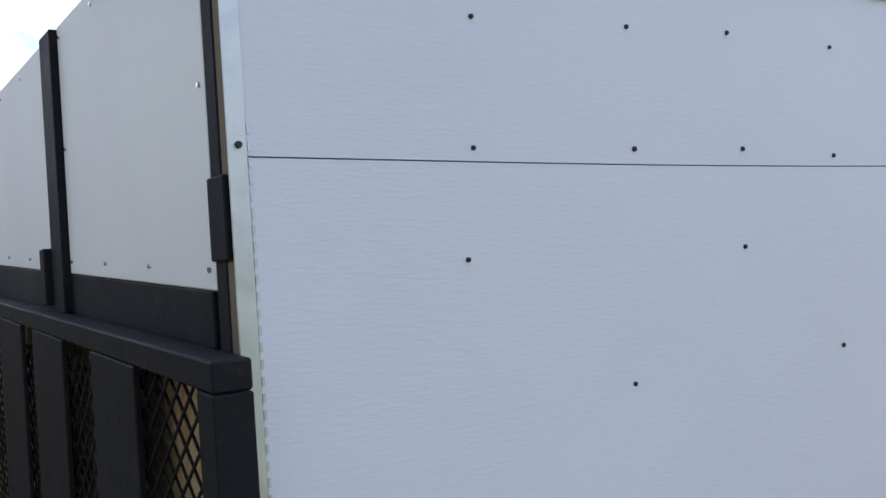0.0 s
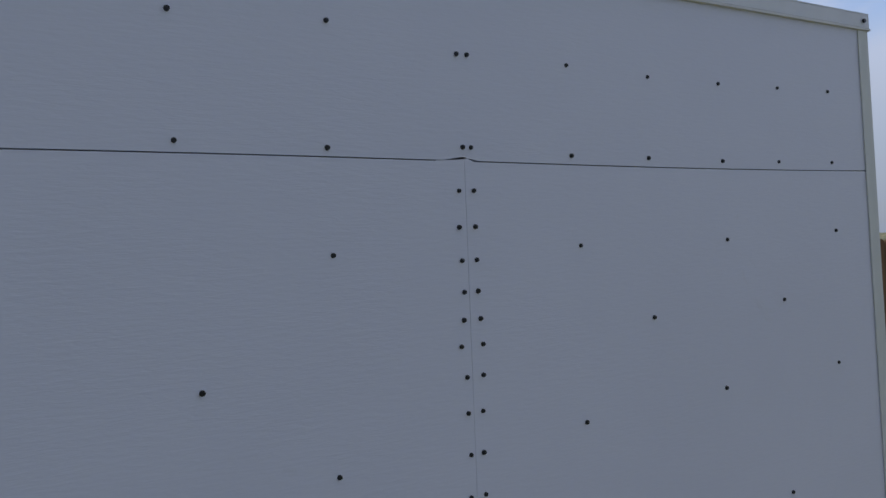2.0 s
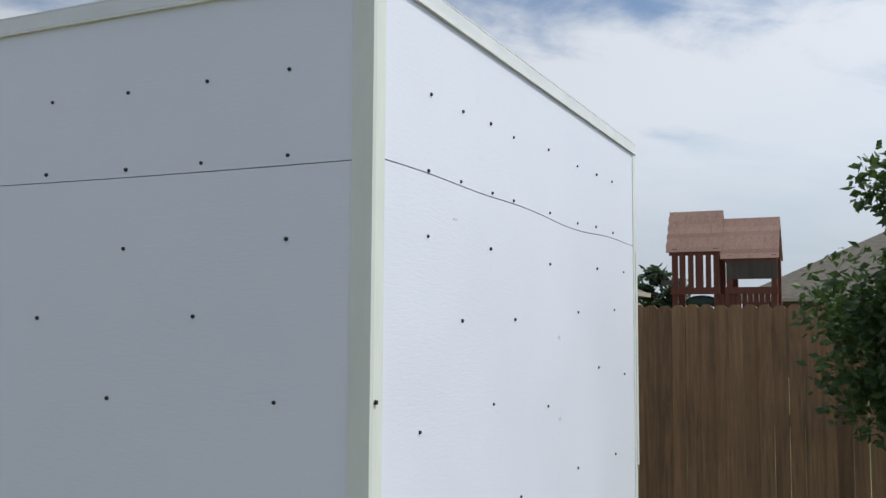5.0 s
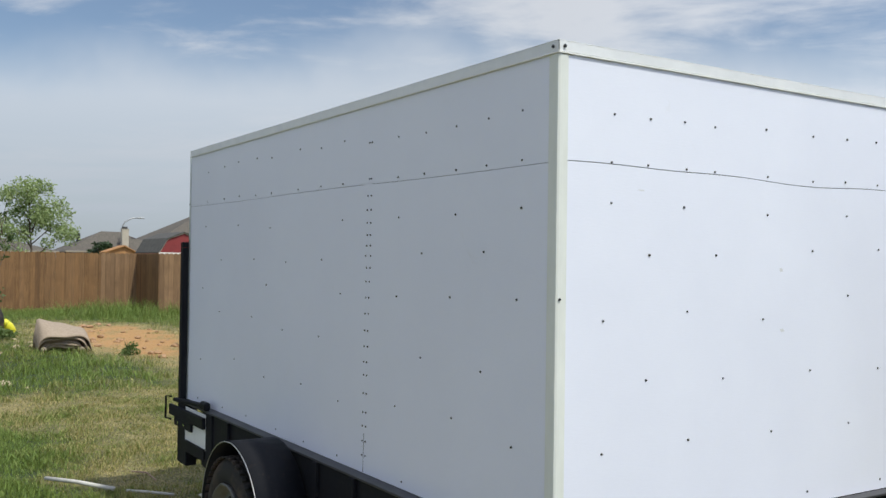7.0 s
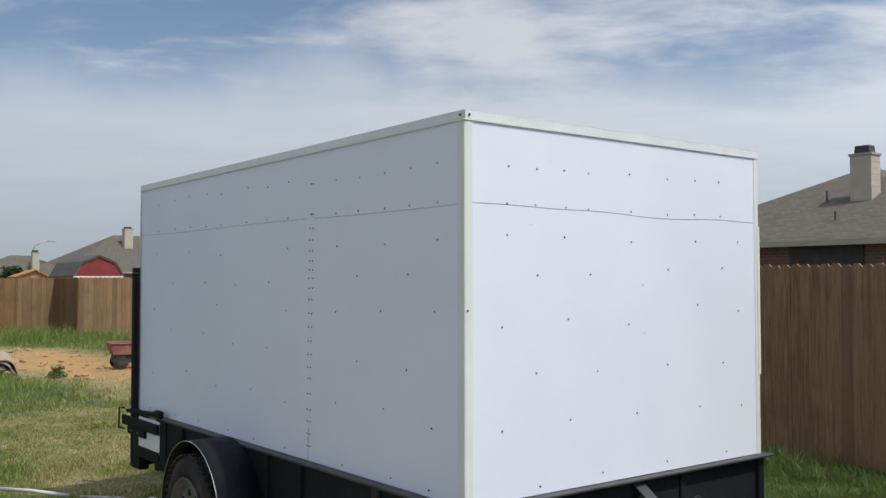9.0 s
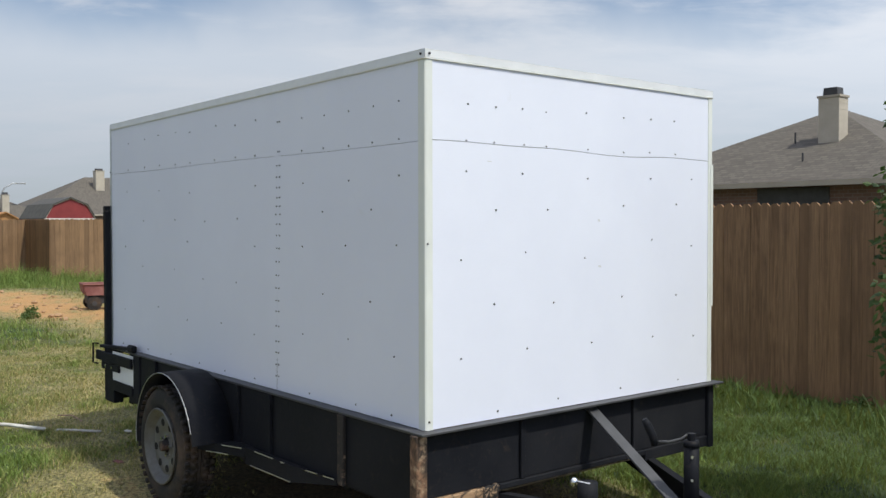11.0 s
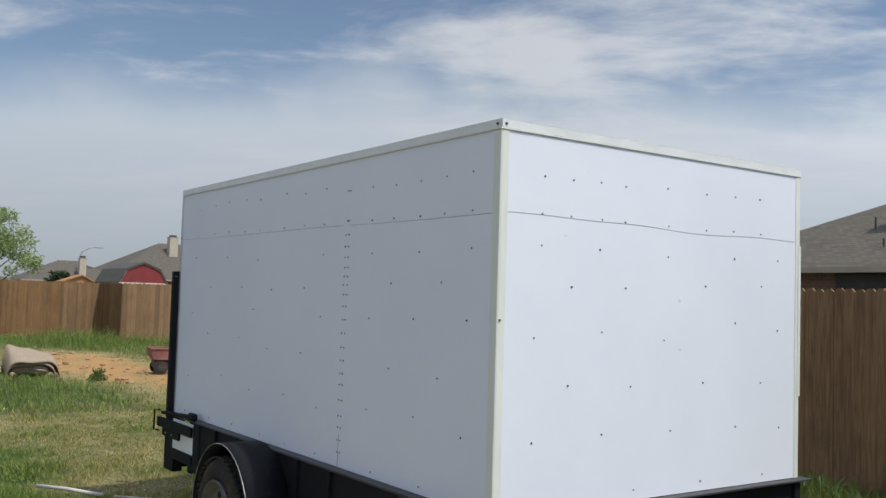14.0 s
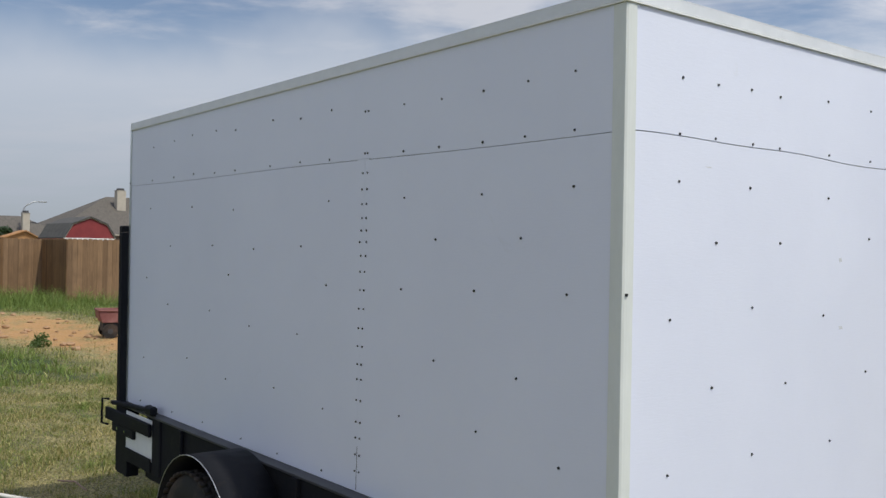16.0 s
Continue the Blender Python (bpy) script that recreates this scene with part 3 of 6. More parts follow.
GRASS_RNG = np.random.default_rng(5)
grass("grass", "short mixed green and straw-coloured lawn grass", 560000, (-10.2, 2.1, -4.8, 3.2), 0.056, GRASS_RNG)
grass("grass", "patchy lawn grass running back to the fence", 135000, (-28.3, -8.8, -4.4, 6.8), 0.10, GRASS_RNG)
grass("grass", "short mixed lawn grass ahead of the trailer", 90000, (1.0, 6.3, -1.6, 2.8), 0.06, GRASS_RNG)
grass("grass", "tall weedy grass at the back fence", 9000, (-28.0, -23.5, 3.2, 7.6), 0.30, GRASS_RNG)
grass("grass", "short weedy grass at the back fence", 7000, (-28.1, -25.5, -1.0, 4.2), 0.17, GRASS_RNG)
grass("grass", "tall uneven grass at the foot of the fence", 24000, (-3.2, 7.6, 4.55, 5.62), 0.15, GRASS_RNG, 0.5, 0.5)
grass("grass", "thick green grass along the fence", 360000, (-6.0, 8.0, 1.3, 6.3), 0.056, GRASS_RNG, 0.7, 0.5)


# ---- the trailer: black steel chassis ----
LEN, WID, RAIL, TOP, SEAM = 3.668, 1.965, 0.74, 2.315, 1.942


def trailer():
    t = thing("utility_trailer", "black steel utility trailer with rust and worn paint, standing on grass", "trailer")
    deck = block(-LEN + 0.02, -0.03, 0.04, WID - 0.04, 0.40, 0.44)
    part("deck", deck, M["raw_wood"], t, "dirty plank deck below the box")
    for y, s in ((0.0, 1), (WID, -1)):
        part("side_panel", block(-LEN + 0.44, -0.04, y - s * 0.046, y - s * 0.040, 0.408, 0.7275, 0.002), M["black"], t)
        part("top_rail", block(-LEN - 0.03, 0.0, y - s * 0.056, y + s * 0.03, 0.728, 0.7385, 0.002), M["rail"], t, "grey-black angle iron rail")
        bm = block(-LEN + 0.44, -0.04, y - s * 0.038, y + s * 0.040, 0.396, 0.407, 0.002)
        part("floor_rail", bm, M["black"], t)
        for x in (-0.556, -1.24, -1.60, -2.75):
            rusty = x == -0.556
            half = 0.024 if rusty else 0.020
            bm = block(x - half, x + half, y - s * 0.066, y - s * 0.047, 0.404, 0.7275, 0.002)
            part("stake", bm, M["rust_dark" if rusty else "black"], t, "rusty steel stake" if rusty else "")
    # front wall, its ribs, corner posts with bare rust
    part("front_panel", block(-0.006, 0.0, 0.0, WID, 0.452, 0.7275, 0.002), M["black"], t)
    part("top_rail", block(0.0005, 0.050, -0.056, WID + 0.056, 0.728, 0.7385, 0.002), M["rail"], t, "grey-black angle iron rail")
    bm = block(-0.03, 0.020, -0.006, 0.30, 0.386, 0.450, 0.003)
    part("front_rail", bm, M["rust_tan"], t, "steel sill stripped to tan rust")
    bm = block(-0.03, 0.015, 0.302, 0.400, 0.386, 0.452, 0.006)
    bmesh.ops.subdivide_edges(bm, edges=bm.edges, cuts=4, use_grid_fill=True)
    for v in bm.verts:
        k = noise.noise(v.co * 38)
        v.co += Vector((0.35, 0.4, 1.0)) * k * 0.016
    part("front_rail", bm, M["weld"], t, "flaked and rusted weld on the sill")
    part("front_rail", block(-0.03, 0.014, 0.402, 1.40, 0.424, 0.450, 0.003), M["black"], t)
    part("front_rail", block(-0.03, 0.014, 1.401, WID - 0.042, 0.392, 0.450, 0.003), M["black"], t)
    for y, yy, lab in ((-0.066, -0.008, "rust"), (WID - 0.040, WID + 0.004, "black")):
        bm = block(-0.026, 0.022, y, yy, 0.386, 0.7275, 0.004)
        part("corner_post", bm, M[lab], t, "corner post with flaked paint and rust" if lab == "rust" else "")
    part("rail_bolt", tube((0.03, WID + 0.02, 0.706), (0.03, WID + 0.02, 0.727), 0.008, seg=8), M["chrome"], t)
    for y in (0.545, 1.32):
        part("rib", block(0.001, 0.016, y - 0.014, y + 0.014, 0.453, 0.7275, 0.003), M["black"], t)
    for x in (-0.7, -1.4, -2.1, -2.8, -3.5):
        part("cross_member", block(x - 0.03, x + 0.03, 0.062, WID - 0.062, 0.33, 0.398, 0.003), M["black"], t)
    part("axle", tube((-2.08, -0.06, 0.335), (-2.08, WID + 0.06, 0.335), 0.032, seg=14), M["black"], t)
    for y in (0.14, WID - 0.14):
        pts = [(-2.08 + u, y, 0.37 + 0.05 * abs(u / 0.36) ** 1.5) for u in (-0.36, -0.24, -0.12, 0, 0.12, 0.24, 0.36)]
        bm = bmesh.new()
        for a, b in zip(pts, pts[1:]):
            beam(a, b, 0.05, 0.03, bm, 0)
        part("leaf_spring", bm, M["black"], t)

    # fenders, wheels, running struts on both sides
    for y, s in ((-0.068, -1), (WID + 0.068, 1)):
        cx, cz, r = -2.02, 0.365, 0.397
        bm = bmesh.new()
        angles = [radians(a) for a in range(8, 189, 10)]
        for a0, a1 in zip(angles, angles[1:]):
            quad = []
            for rr in (r, r + 0.005):
                for a in (a0, a1):
                    for yy in (y, y + s * 0.238):
                        quad.append(bm.verts.new((cx + rr * math.cos(a), yy, cz + rr * math.sin(a))))
            for k in ((0, 1, 3, 2), (4, 6, 7, 5), (1, 5, 7, 3), (0, 2, 6, 4)):
                bm.faces.new([quad[i] for i in k])
        bmesh.ops.remove_doubles(bm, verts=bm.verts, dist=0.0005)
        bmesh.ops.recalc_face_normals(bm, faces=bm.faces)
        fender = part("fender", bm, M["black"], t, "rolled black steel fender", True)
        rim_pts = [(cx + (r + 0.003) * math.cos(a), y + s * 0.239, cz + (r + 0.003) * math.sin(a)) for a in angles[1:]]
        part("fender_lip", pipe(rim_pts, 0.0019, 6), M["edge"], fender, "worn bright edge")
        w = thing_part("wheel", t, pose(-2.085, y + s * 0.136, 0.340, 0, 0, 0 if s < 0 else 180))
        build_wheel(w)
        # step plate and tapering side frame ahead of the wheel
        def out(d):
            return -d if s < 0 else WID + d

        bm = prism([(-1.77, out(0.050)), (-1.77, out(0.225)), (-1.69, out(0.205)), (-1.42, out(0.105)), (-1.42, out(0.050))], "z", 0.374, 0.420)
        part("step_plate", bm, M["black"], t)
        bm = bmesh.new()
        rings = [[bm.verts.new((x, out(d), z)) for d, z in ((0.050, low), (wide, low), (wide, 0.4035), (0.050, 0.4035))] for x, wide, low in ((-1.418, 0.104, 0.342), (-0.95, 0.100, 0.342), (-0.58, 0.070, 0.399))]
        for r0, r1 in zip(rings, rings[1:]):
            for k in range(4):
                bm.faces.new((r0[k], r0[(k + 1) % 4], r1[(k + 1) % 4], r1[k]))
        bm.faces.new(rings[0]), bm.faces.new(rings[-1])
        bmesh.ops.recalc_face_normals(bm, faces=bm.faces)
        part("strut", bm, M["black"], t, "tapering side frame under the panel")
        bm = prism([(-1.418, out(0.068)), (-1.418, out(0.104)), (-0.95, out(0.100)), (-0.58, out(0.070)), (-0.58, out(0.068))], "z", 0.404, 0.425)
        part("strut", bm, M["black"], t, "tapering side frame under the panel")
        scuffs = [((-1.68, 0.2035, 0.375), (-1.53, 0.1475, 0.375)), ((-1.57, 0.1625, 0.420), (-1.44, 0.114, 0.420)), ((-1.31, 0.1045, 0.425), (-1.12, 0.1030, 0.425))]
        scuffs += [((-1.36, 0.105, 0.343), (-0.95, 0.1015, 0.343)), ((-0.82, 0.0905, 0.425), (-0.73, 0.083, 0.425)), ((-0.68, 0.079, 0.425), (-0.60, 0.0725, 0.425)), ((-1.04, 0.103, 0.424), (-1.01, 0.1025, 0.423))]
        for p0, p1 in scuffs:
            part("scuffed_edge", beam((p0[0], out(p0[1]), p0[2]), (p1[0], out(p1[1]), p1[2]), 0.0035, 0.0035, None, 0), M["edge"], t, "paint scuffed to bright steel")

    # tongue
    cy = WID / 2
    for s in (-1, 1):
        a, b = Vector((-0.30, cy + (-0.72 if s < 0 else 0.65), 0.366)), Vector((0.93, cy - 0.032 + s * 0.042, 0.304))
        half, w, e = (b - a).length / 2, -s * 0.042, -s * 0.007
        bm = prism([(0, -0.051), (w, -0.051), (w, -0.044), (e, -0.044), (e, 0.044), (w, 0.044), (w, 0.051), (0, 0.051)], "x", -half, half)
        bm.transform(Matrix.Translation((a + b) / 2) @ (b - a).to_track_quat("X", "Z").to_matrix().to_4x4())
        part("tongue_channel", bm, M["black"], t, "black steel channel of the drawbar")
        n = (b - a).cross(Vector((0, 0, 1))).normalized() * (-s)
        for f0, f1, dz in ((0.38, 0.50, 0.046), (0.60, 0.88, 0.046), (0.36, 0.50, -0.046), (0.60, 0.88, -0.046)):
            o = n * 0.0015 + Vector((0, 0, dz))
            part("scuffed_edge", beam(a.lerp(b, f0) + o, a.lerp(b, f1) + o, 0.005, 0.0035, None, 0), M["edge"], t, "paint scuffed to bright steel")
    bm = prism([(0.52, cy - 0.22), (0.70, cy - 0.13), (0.70, cy + 0.07), (0.52, cy + 0.16)], "z", 0.352, 0.360)
    part("gusset_plate", bm, M["black"], t)
    bm = beam((-0.0, cy + 0.02, 0.715), (0.60, cy - 0.05, 0.362), 0.064, 0.012, None, 0.002)
    part("brace", bm, M["rail"], t, "flat grey steel brace up to the front rail")
    # coupler
    bm = bmesh.new()
    prof = [(0.84, 0.050, 0.262, 0.346), (0.95, 0.044, 0.268, 0.342), (1.04, 0.030, 0.280, 0.334), (1.09, 0.036, 0.284, 0.346), (1.15, 0.036, 0.284, 0.344), (1.185, 0.020, 0.290, 0.325)]
    rings = []
    for x, w, z0, z1 in prof:
        rings.append([bm.verts.new((x, cy - 0.03 + 0.8 * w * u, z0 + (z1 - z0) * v)) for u, v in ((-1, 0), (-1, 0.7), (-0.55, 1), (0.55, 1), (1, 0.7), (1, 0))])
    for a, b in zip(rings, rings[1:]):
        for k in range(6):
            bm.faces.new((a[k], a[(k + 1) % 6], b[(k + 1) % 6], b[k]))
    bm.faces.new(rings[0]), bm.faces.new(rings[-1][::-1])
    bmesh.ops.recalc_face_normals(bm, faces=bm.faces)
    coupler = part("coupler", bm, M["black"], t, "black ball coupler", True)
    part("latch", beam((1.04, cy - 0.03, 0.358), (1.14, cy - 0.035, 0.368), 0.028, 0.018, None, 0.003), M["black"], coupler)
    part("latch_lever", beam((1.11, cy - 0.03, 0.365), (1.135, cy - 0.03, 0.400), 0.030, 0.022, None, 0.003), M["black"], coupler)
    # jack with crank
    jack = part("jack", tube((0.60, cy + 0.0, 0.362), (0.60, cy, 0.640), 0.033, seg=20), M["black"], t, "black drop-leg tongue jack", True)
    part("jack_cap", tube((0.60, cy, 0.640), (0.60, cy, 0.665), 0.037, 0.030, 20), M["black"], jack, "", True)
    part("inner_leg", tube((0.60, cy, 0.03), (0.60, cy, 0.362), 0.026, seg=18), M["black"], jack, "", True)
    part("foot", tube((0.60, cy, 0.0), (0.60, cy, 0.03), 0.075, 0.06, 20), M["black"], jack)
    part("crank", pipe([(0.60, cy, 0.675), (0.585, cy - 0.015, 0.687), (0.57, cy - 0.03, 0.670), (0.535, cy - 0.07, 0.656), (0.49, cy - 0.11, 0.655)], 0.0065), M["rail"], jack, "", True)
    part("crank_knob", tube((0.60, cy, 0.665), (0.60, cy, 0.695), 0.018, seg=12), M["black"], jack)
    part("crank_grip", pipe([(0.49, cy - 0.11, 0.640), (0.484, cy - 0.116, 0.68), (0.468, cy - 0.134, 0.73), (0.46, cy - 0.144, 0.752)], [0.016, 0.019, 0.018, 0.014], 10), M["black"], jack, "", True)
    for z in (0.60, 0.50):
        part("jack_hole", tube((0.622, cy - 0.026, z), (0.625, cy - 0.029, z), 0.006, seg=8), M["edge"], jack)
    # clamp-on bracket on the near channel
    p = Vector((-0.30, cy - 0.72, 0.335)).lerp(Vector((0.93, cy - 0.072, 0.315)), 0.555)
    br = part("jack_bracket", block(p.x - 0.052, p.x + 0.052, p.y - 0.036, p.y - 0.016, 0.236, 0.44, 0.004), M["black"], t, "bolted swivel bracket")
    part("bracket_socket", tube((p.x - 0.025, p.y - 0.03, 0.385), (p.x - 0.025, p.y - 0.03, 0.500), 0.044, seg=18), M["black"], br, "", True)
    part("bracket_plate", block(p.x + 0.03, p.x + 0.075, p.y - 0.048, p.y - 0.037, 0.25, 0.44, 0.003), M["black"], br)
    for dx, z in ((-0.085, 0.492), (-0.085, 0.372)):
        part("ball_end", bmesh_ball((p.x + dx, p.y - 0.05, z), 0.02), M["chrome"], br, "bright ball end", True)
        part("pin", tube((p.x + dx, p.y - 0.05, z), (p.x + dx + 0.09, p.y - 0.045, z + 0.004), 0.009, seg=8), M["chrome"], br)
    for dx, z in ((-0.035, 0.27), (0.04, 0.27), (0.05, 0.40)):
        part("bolt", tube((p.x + dx, p.y - 0.037, z), (p.x + dx, p.y - 0.052, z), 0.011, seg=6), M["chrome"], br)
    # safety chains
    for s, pts in ((-1, [(0.80, -0.10, 0.362), (0.845, -0.125, 0.34), (0.87, -0.14, 0.30), (0.885, -0.14, 0.22), (0.90, -0.135, 0.15), (0.93, -0.11, 0.09), (0.98, -0.06, 0.06)]),
                   (1, [(0.80, 0.01, 0.365), (0.86, -0.02, 0.372), (0.92, -0.03, 0.375), (0.96, -0.02, 0.370), (1.0, 0.03, 0.35)])):
        build_chain(t, [(x, cy + y, z) for x, y, z in pts])
    part("hook_wire", pipe([(0.62, cy - 0.10, 0.37), (0.68, cy - 0.13, 0.40), (0.74, cy - 0.12, 0.37)], 0.005, 6), M["chrome"], t)

    # tail gate of angle iron and mesh, folded up behind the box
    gx0, gx1, gz0, gz1 = -LEN - 0.056, -LEN - 0.0085, 0.344, 1.738

    def gate_top(y):
        return gz1 + 0.041 * y

    y0, y1 = -0.042, WID + 0.01
    g = part("tail_gate", prism([(y0, gate_top(y0) - 0.036), (y1, gate_top(y1) - 0.036), (y1, gate_top(y1)), (y0, gate_top(y0))], "x", gx0, gx1, None, 0.003), M["black"], t, "upright black steel ramp gate with expanded mesh")
    part("gate_bar", block(gx0, gx1, y0, y1, gz0, gz0 + 0.05, 0.004), M["black"], g)
    for y, yy in ((y0, 0.012), (0.275, 0.525), (0.745, 1.035), (1.17, 1.48), (WID - 0.08, y1)):
        h = gate_top(y) - 0.037
        deep = gx1 if y < 0 else gx0 + 0.010
        part("gate_post", prism([(y, gz0 + 0.051), (yy, gz0 + 0.051), (yy, h + 0.041 * (yy - y)), (y, h)], "x", gx0, deep, None, 0.002), M["black"], g)
    part("gate_mesh", expanded_mesh(gx0 + 0.016, 0.015, WID - 0.085, gz0 + 0.05, gz1 - 0.034, 0.052, 0.042), M["black"], g, "diamond expanded metal mesh")
    # hinge and latch arms at the rear corner
    lt = part("gate_latch", block(-LEN - 0.13, -3.12, -0.080, -0.060, 0.632, 0.700, 0.004), M["black"], t, "black latch arm holding the gate")
    part("latch_bar", beam((-3.20, -0.05, 0.762), (-LEN - 0.09, -0.05, 0.728), 0.03, 0.022), M["black"], lt)
    part("latch_knob", block(-3.20, -3.10, -0.075, -0.036, 0.742, 0.790, 0.010), M["black"], lt)
    part("latch_loop", pipe([(-LEN - 0.10, -0.066, 0.745), (-LEN - 0.12, -0.10, 0.750), (-LEN - 0.125, -0.10, 0.61), (-LEN - 0.11, -0.066, 0.60)], 0.007, 6), M["black"], lt)
    part("latch_plate", block(-LEN - 0.03, -3.36, -0.074, -0.056, 0.578, 0.631, 0.004), M["black"], lt)
    for x in (-3.60, -3.48):
        part("bolt", tube((x, -0.074, 0.605), (x, -0.080, 0.605), 0.008, seg=8), M["chrome"], lt)
    part("rear_post", block(-3.125, -3.020, -0.058, 0.02, 0.440, 0.7275, 0.004), M["black"], t)
    part("rear_post", block(-LEN - 0.006, -LEN + 0.150, -0.050, 0.02, 0.345, 0.7275, 0.004), M["black"], t)
    part("rear_bar", block(-LEN + 0.151, -3.126, -0.068, -0.0575, 0.445, 0.517, 0.003), M["black"], t)
    part("tail_panel", block(-LEN + 0.152, -3.127, -0.0565, -0.051, 0.500, 0.715, 0.001), M["white_paint"], t, "small white sheet behind the latch")
    return t


def bmesh_ball(at, r, seg=12):
    bm = bmesh.new()
    bmesh.ops.create_uvsphere(bm, u_segments=seg, v_segments=seg // 2 + 1, radius=r, matrix=Matrix.Translation(at))
    return bm


def thing_part(name, parent, at):
    ob = new(name)
    ob.empty_display_size = 0.1
    ob.parent = parent
    ob.matrix_local = at
    return ob


def expanded_mesh(x, y0, y1, z0, z1, dy=0.056, dz=0.040, w=0.0032):
    """Diamond mesh of crossing strands in the plane x."""
    bm = bmesh.new()
    slope = dz / dy
    span = (z1 - z0) / slope
    for s in (-1, 1):
        c = y0 - span
        while c < y1 + span:
            a, b = (c, z0), (c + span, z1)
            if s < 0:
                a, b = (c + span, z0), (c, z1)
            (ya, za), (yb, zb) = a, b
            ks = sorted(k for k in ((y0 - ya) / (yb - ya), (y1 - ya) / (yb - ya)))
            k0, k1 = max(0, ks[0]), min(1, ks[1])
            if k1 - k0 > 0.01:
                p0 = Vector((x + s * 0.0022, ya + (yb - ya) * k0, za + (zb - za) * k0))
                p1 = Vector((x + s * 0.0022, ya + (yb - ya) * k1, za + (zb - za) * k1))
                beam(p0, p1, w, w, bm, 0)
            c += dy
    return bm


def build_wheel(w):
    """A tyre and silver steel wheel about the y axis, its outer face toward -y."""
    R, hw = 0.338, 0.094
    prof = [(0.205, hw - 0.02), (0.25, hw), (0.30, hw - 0.008), (0.325, hw - 0.022), (R, hw - 0.042)]
    prof += [(R + 0.001, hw - 0.06), (R - 0.007, hw - 0.064), (R - 0.007, hw - 0.070), (R + 0.002, hw - 0.074), (R + 0.003, 0.018), (R - 0.007, 0.014), (R - 0.007, 0.006), (R + 0.003, 0.002)]
    prof = prof + [(r, -y) for r, y in reversed(prof)]
    bm = lathe(prof, 48)
    bmesh.ops.recalc_face_normals(bm, faces=bm.faces)
    for k in range(46):
        a = (k + 0.5) * math.tau / 46
        turn = Matrix.Rotation(a, 4, "Y")
        for y0, y1, skew in ((-0.088, -0.060, 0.0), (-0.052, -0.018, 0.03), (0.018, 0.052, -0.03), (0.060, 0.088, 0.0)):
            lug = block(-0.014, 0.014, y0, y1, R - 0.006, R + 0.0045)
            lug.transform(turn @ Matrix.Rotation(skew, 4, "Y"))
            me = bpy.data.meshes.new("lug")
            lug.to_mesh(me)
            lug.free()
            bm.from_mesh(me)
            bpy.data.meshes.remove(me)
    part("tyre", bm, M["tyre"], w, "worn black rubber tyre with brown dust", True)
    prof = [(0.208, -0.083), (0.218, -0.095), (0.212, -0.102), (0.203, -0.096), (0.199, -0.086), (0.190, -0.082), (0.187, -0.071), (0.178, -0.068), (0.174, -0.058), (0.164, -0.056), (0.150, -0.062), (0.112, -0.062), (0.092, -0.050), (0.076, -0.046), (0.045, -0.048), (0.042, -0.054)]
    bm = lathe(prof, 40)
    lathe([(0.208, -0.083), (0.196, 0.02), (0.19, 0.08), (0.205, 0.09)], 40, bm)
    rim = part("rim", bm, M["wheel"], w, "dull silver steel wheel with round vent holes", True)
    for k in range(8):
        a = k * math.tau / 8 + 0.2
        x, z = math.cos(a) * 0.131, math.sin(a) * 0.131
        bm = tube((x, -0.045, z), (x, -0.0642, z), 0.0215, 0.0215, 14)
        part("vent_hole", bm, M["hole"], rim)
    hub = part("hub_cap", tube((0, -0.02, 0), (0, -0.088, 0), 0.036, 0.028, 18), M["rust_dark"], w, "rusty hub")
    for k in range(5):
        a = k * math.tau / 5
        x, z = math.cos(a) * 0.057, math.sin(a) * 0.057
        part("lug_nut", tube((x, -0.044, z), (x, -0.068, z), 0.0105, 0.009, 6), M["chrome"], hub)


def build_chain(t, pts):
    path = [Vector(p) for p in pts]
    seg = [(b - a).length for a, b in zip(path, path[1:])]
    total, step = sum(seg), 0.034
    chain = None
    for k in range(int(total / step)):
        d = k * step
        i = 0
        while i < len(seg) - 1 and d > seg[i]:
            d -= seg[i]
            i += 1
        p = path[i].lerp(path[i + 1], d / seg[i])
        along = (path[i + 1] - path[i]).normalized()
        side = along.orthogonal().normalized()
        side.rotate(Matrix.Rotation(k * math.pi / 2 + 0.6, 3, along))
        ring = [p + along * (0.022 * math.cos(a)) + side * (0.012 * math.sin(a)) for a in [j * math.tau / 12 for j in range(12)]]
        bm = pipe(ring, 0.0042, 6, None, True)
        if chain is None:
            chain = part("safety_chain", bm, M["chrome"], t, "bright zinc safety chain", True)
        else:
            part("link", bm, M["chrome"], chain, "", True)


trailer()


# ---- the box on it ----
def strip(axis, side, thick, u0, u1, low, high, n=40):
    """A thin upright sheet: low and high give its lower and upper edge at each place along it."""
    bm = bmesh.new()
    cols = []
    for k in range(n + 1):
        u = u0 + (u1 - u0) * k / n
        col = []
        for d in (0.0, thick):
            for z in (low(u), high(u)):
                q = side + d
                col.append(bm.verts.new((u, q, z) if axis == "x" else (q, u, z)))
        cols.append(col)
    for a, b in zip(cols, cols[1:]):
        for i, j in ((0, 1), (1, 3), (3, 2), (2, 0)):
            bm.faces.new((a[i], b[i], b[j], a[j]))
    bm.faces.new([cols[0][i] for i in (0, 1, 3, 2)])
    bm.faces.new([cols[-1][i] for i in (2, 3, 1, 0)])
    bmesh.ops.recalc_face_normals(bm, faces=bm.faces)
    return bm


def side_seam(x):
    return SEAM - 0.0056 * x + 0.003 * math.sin(x * 2.7) + 0.008 * max(0.0, 1 - abs(x + 1.228) / 0.016)


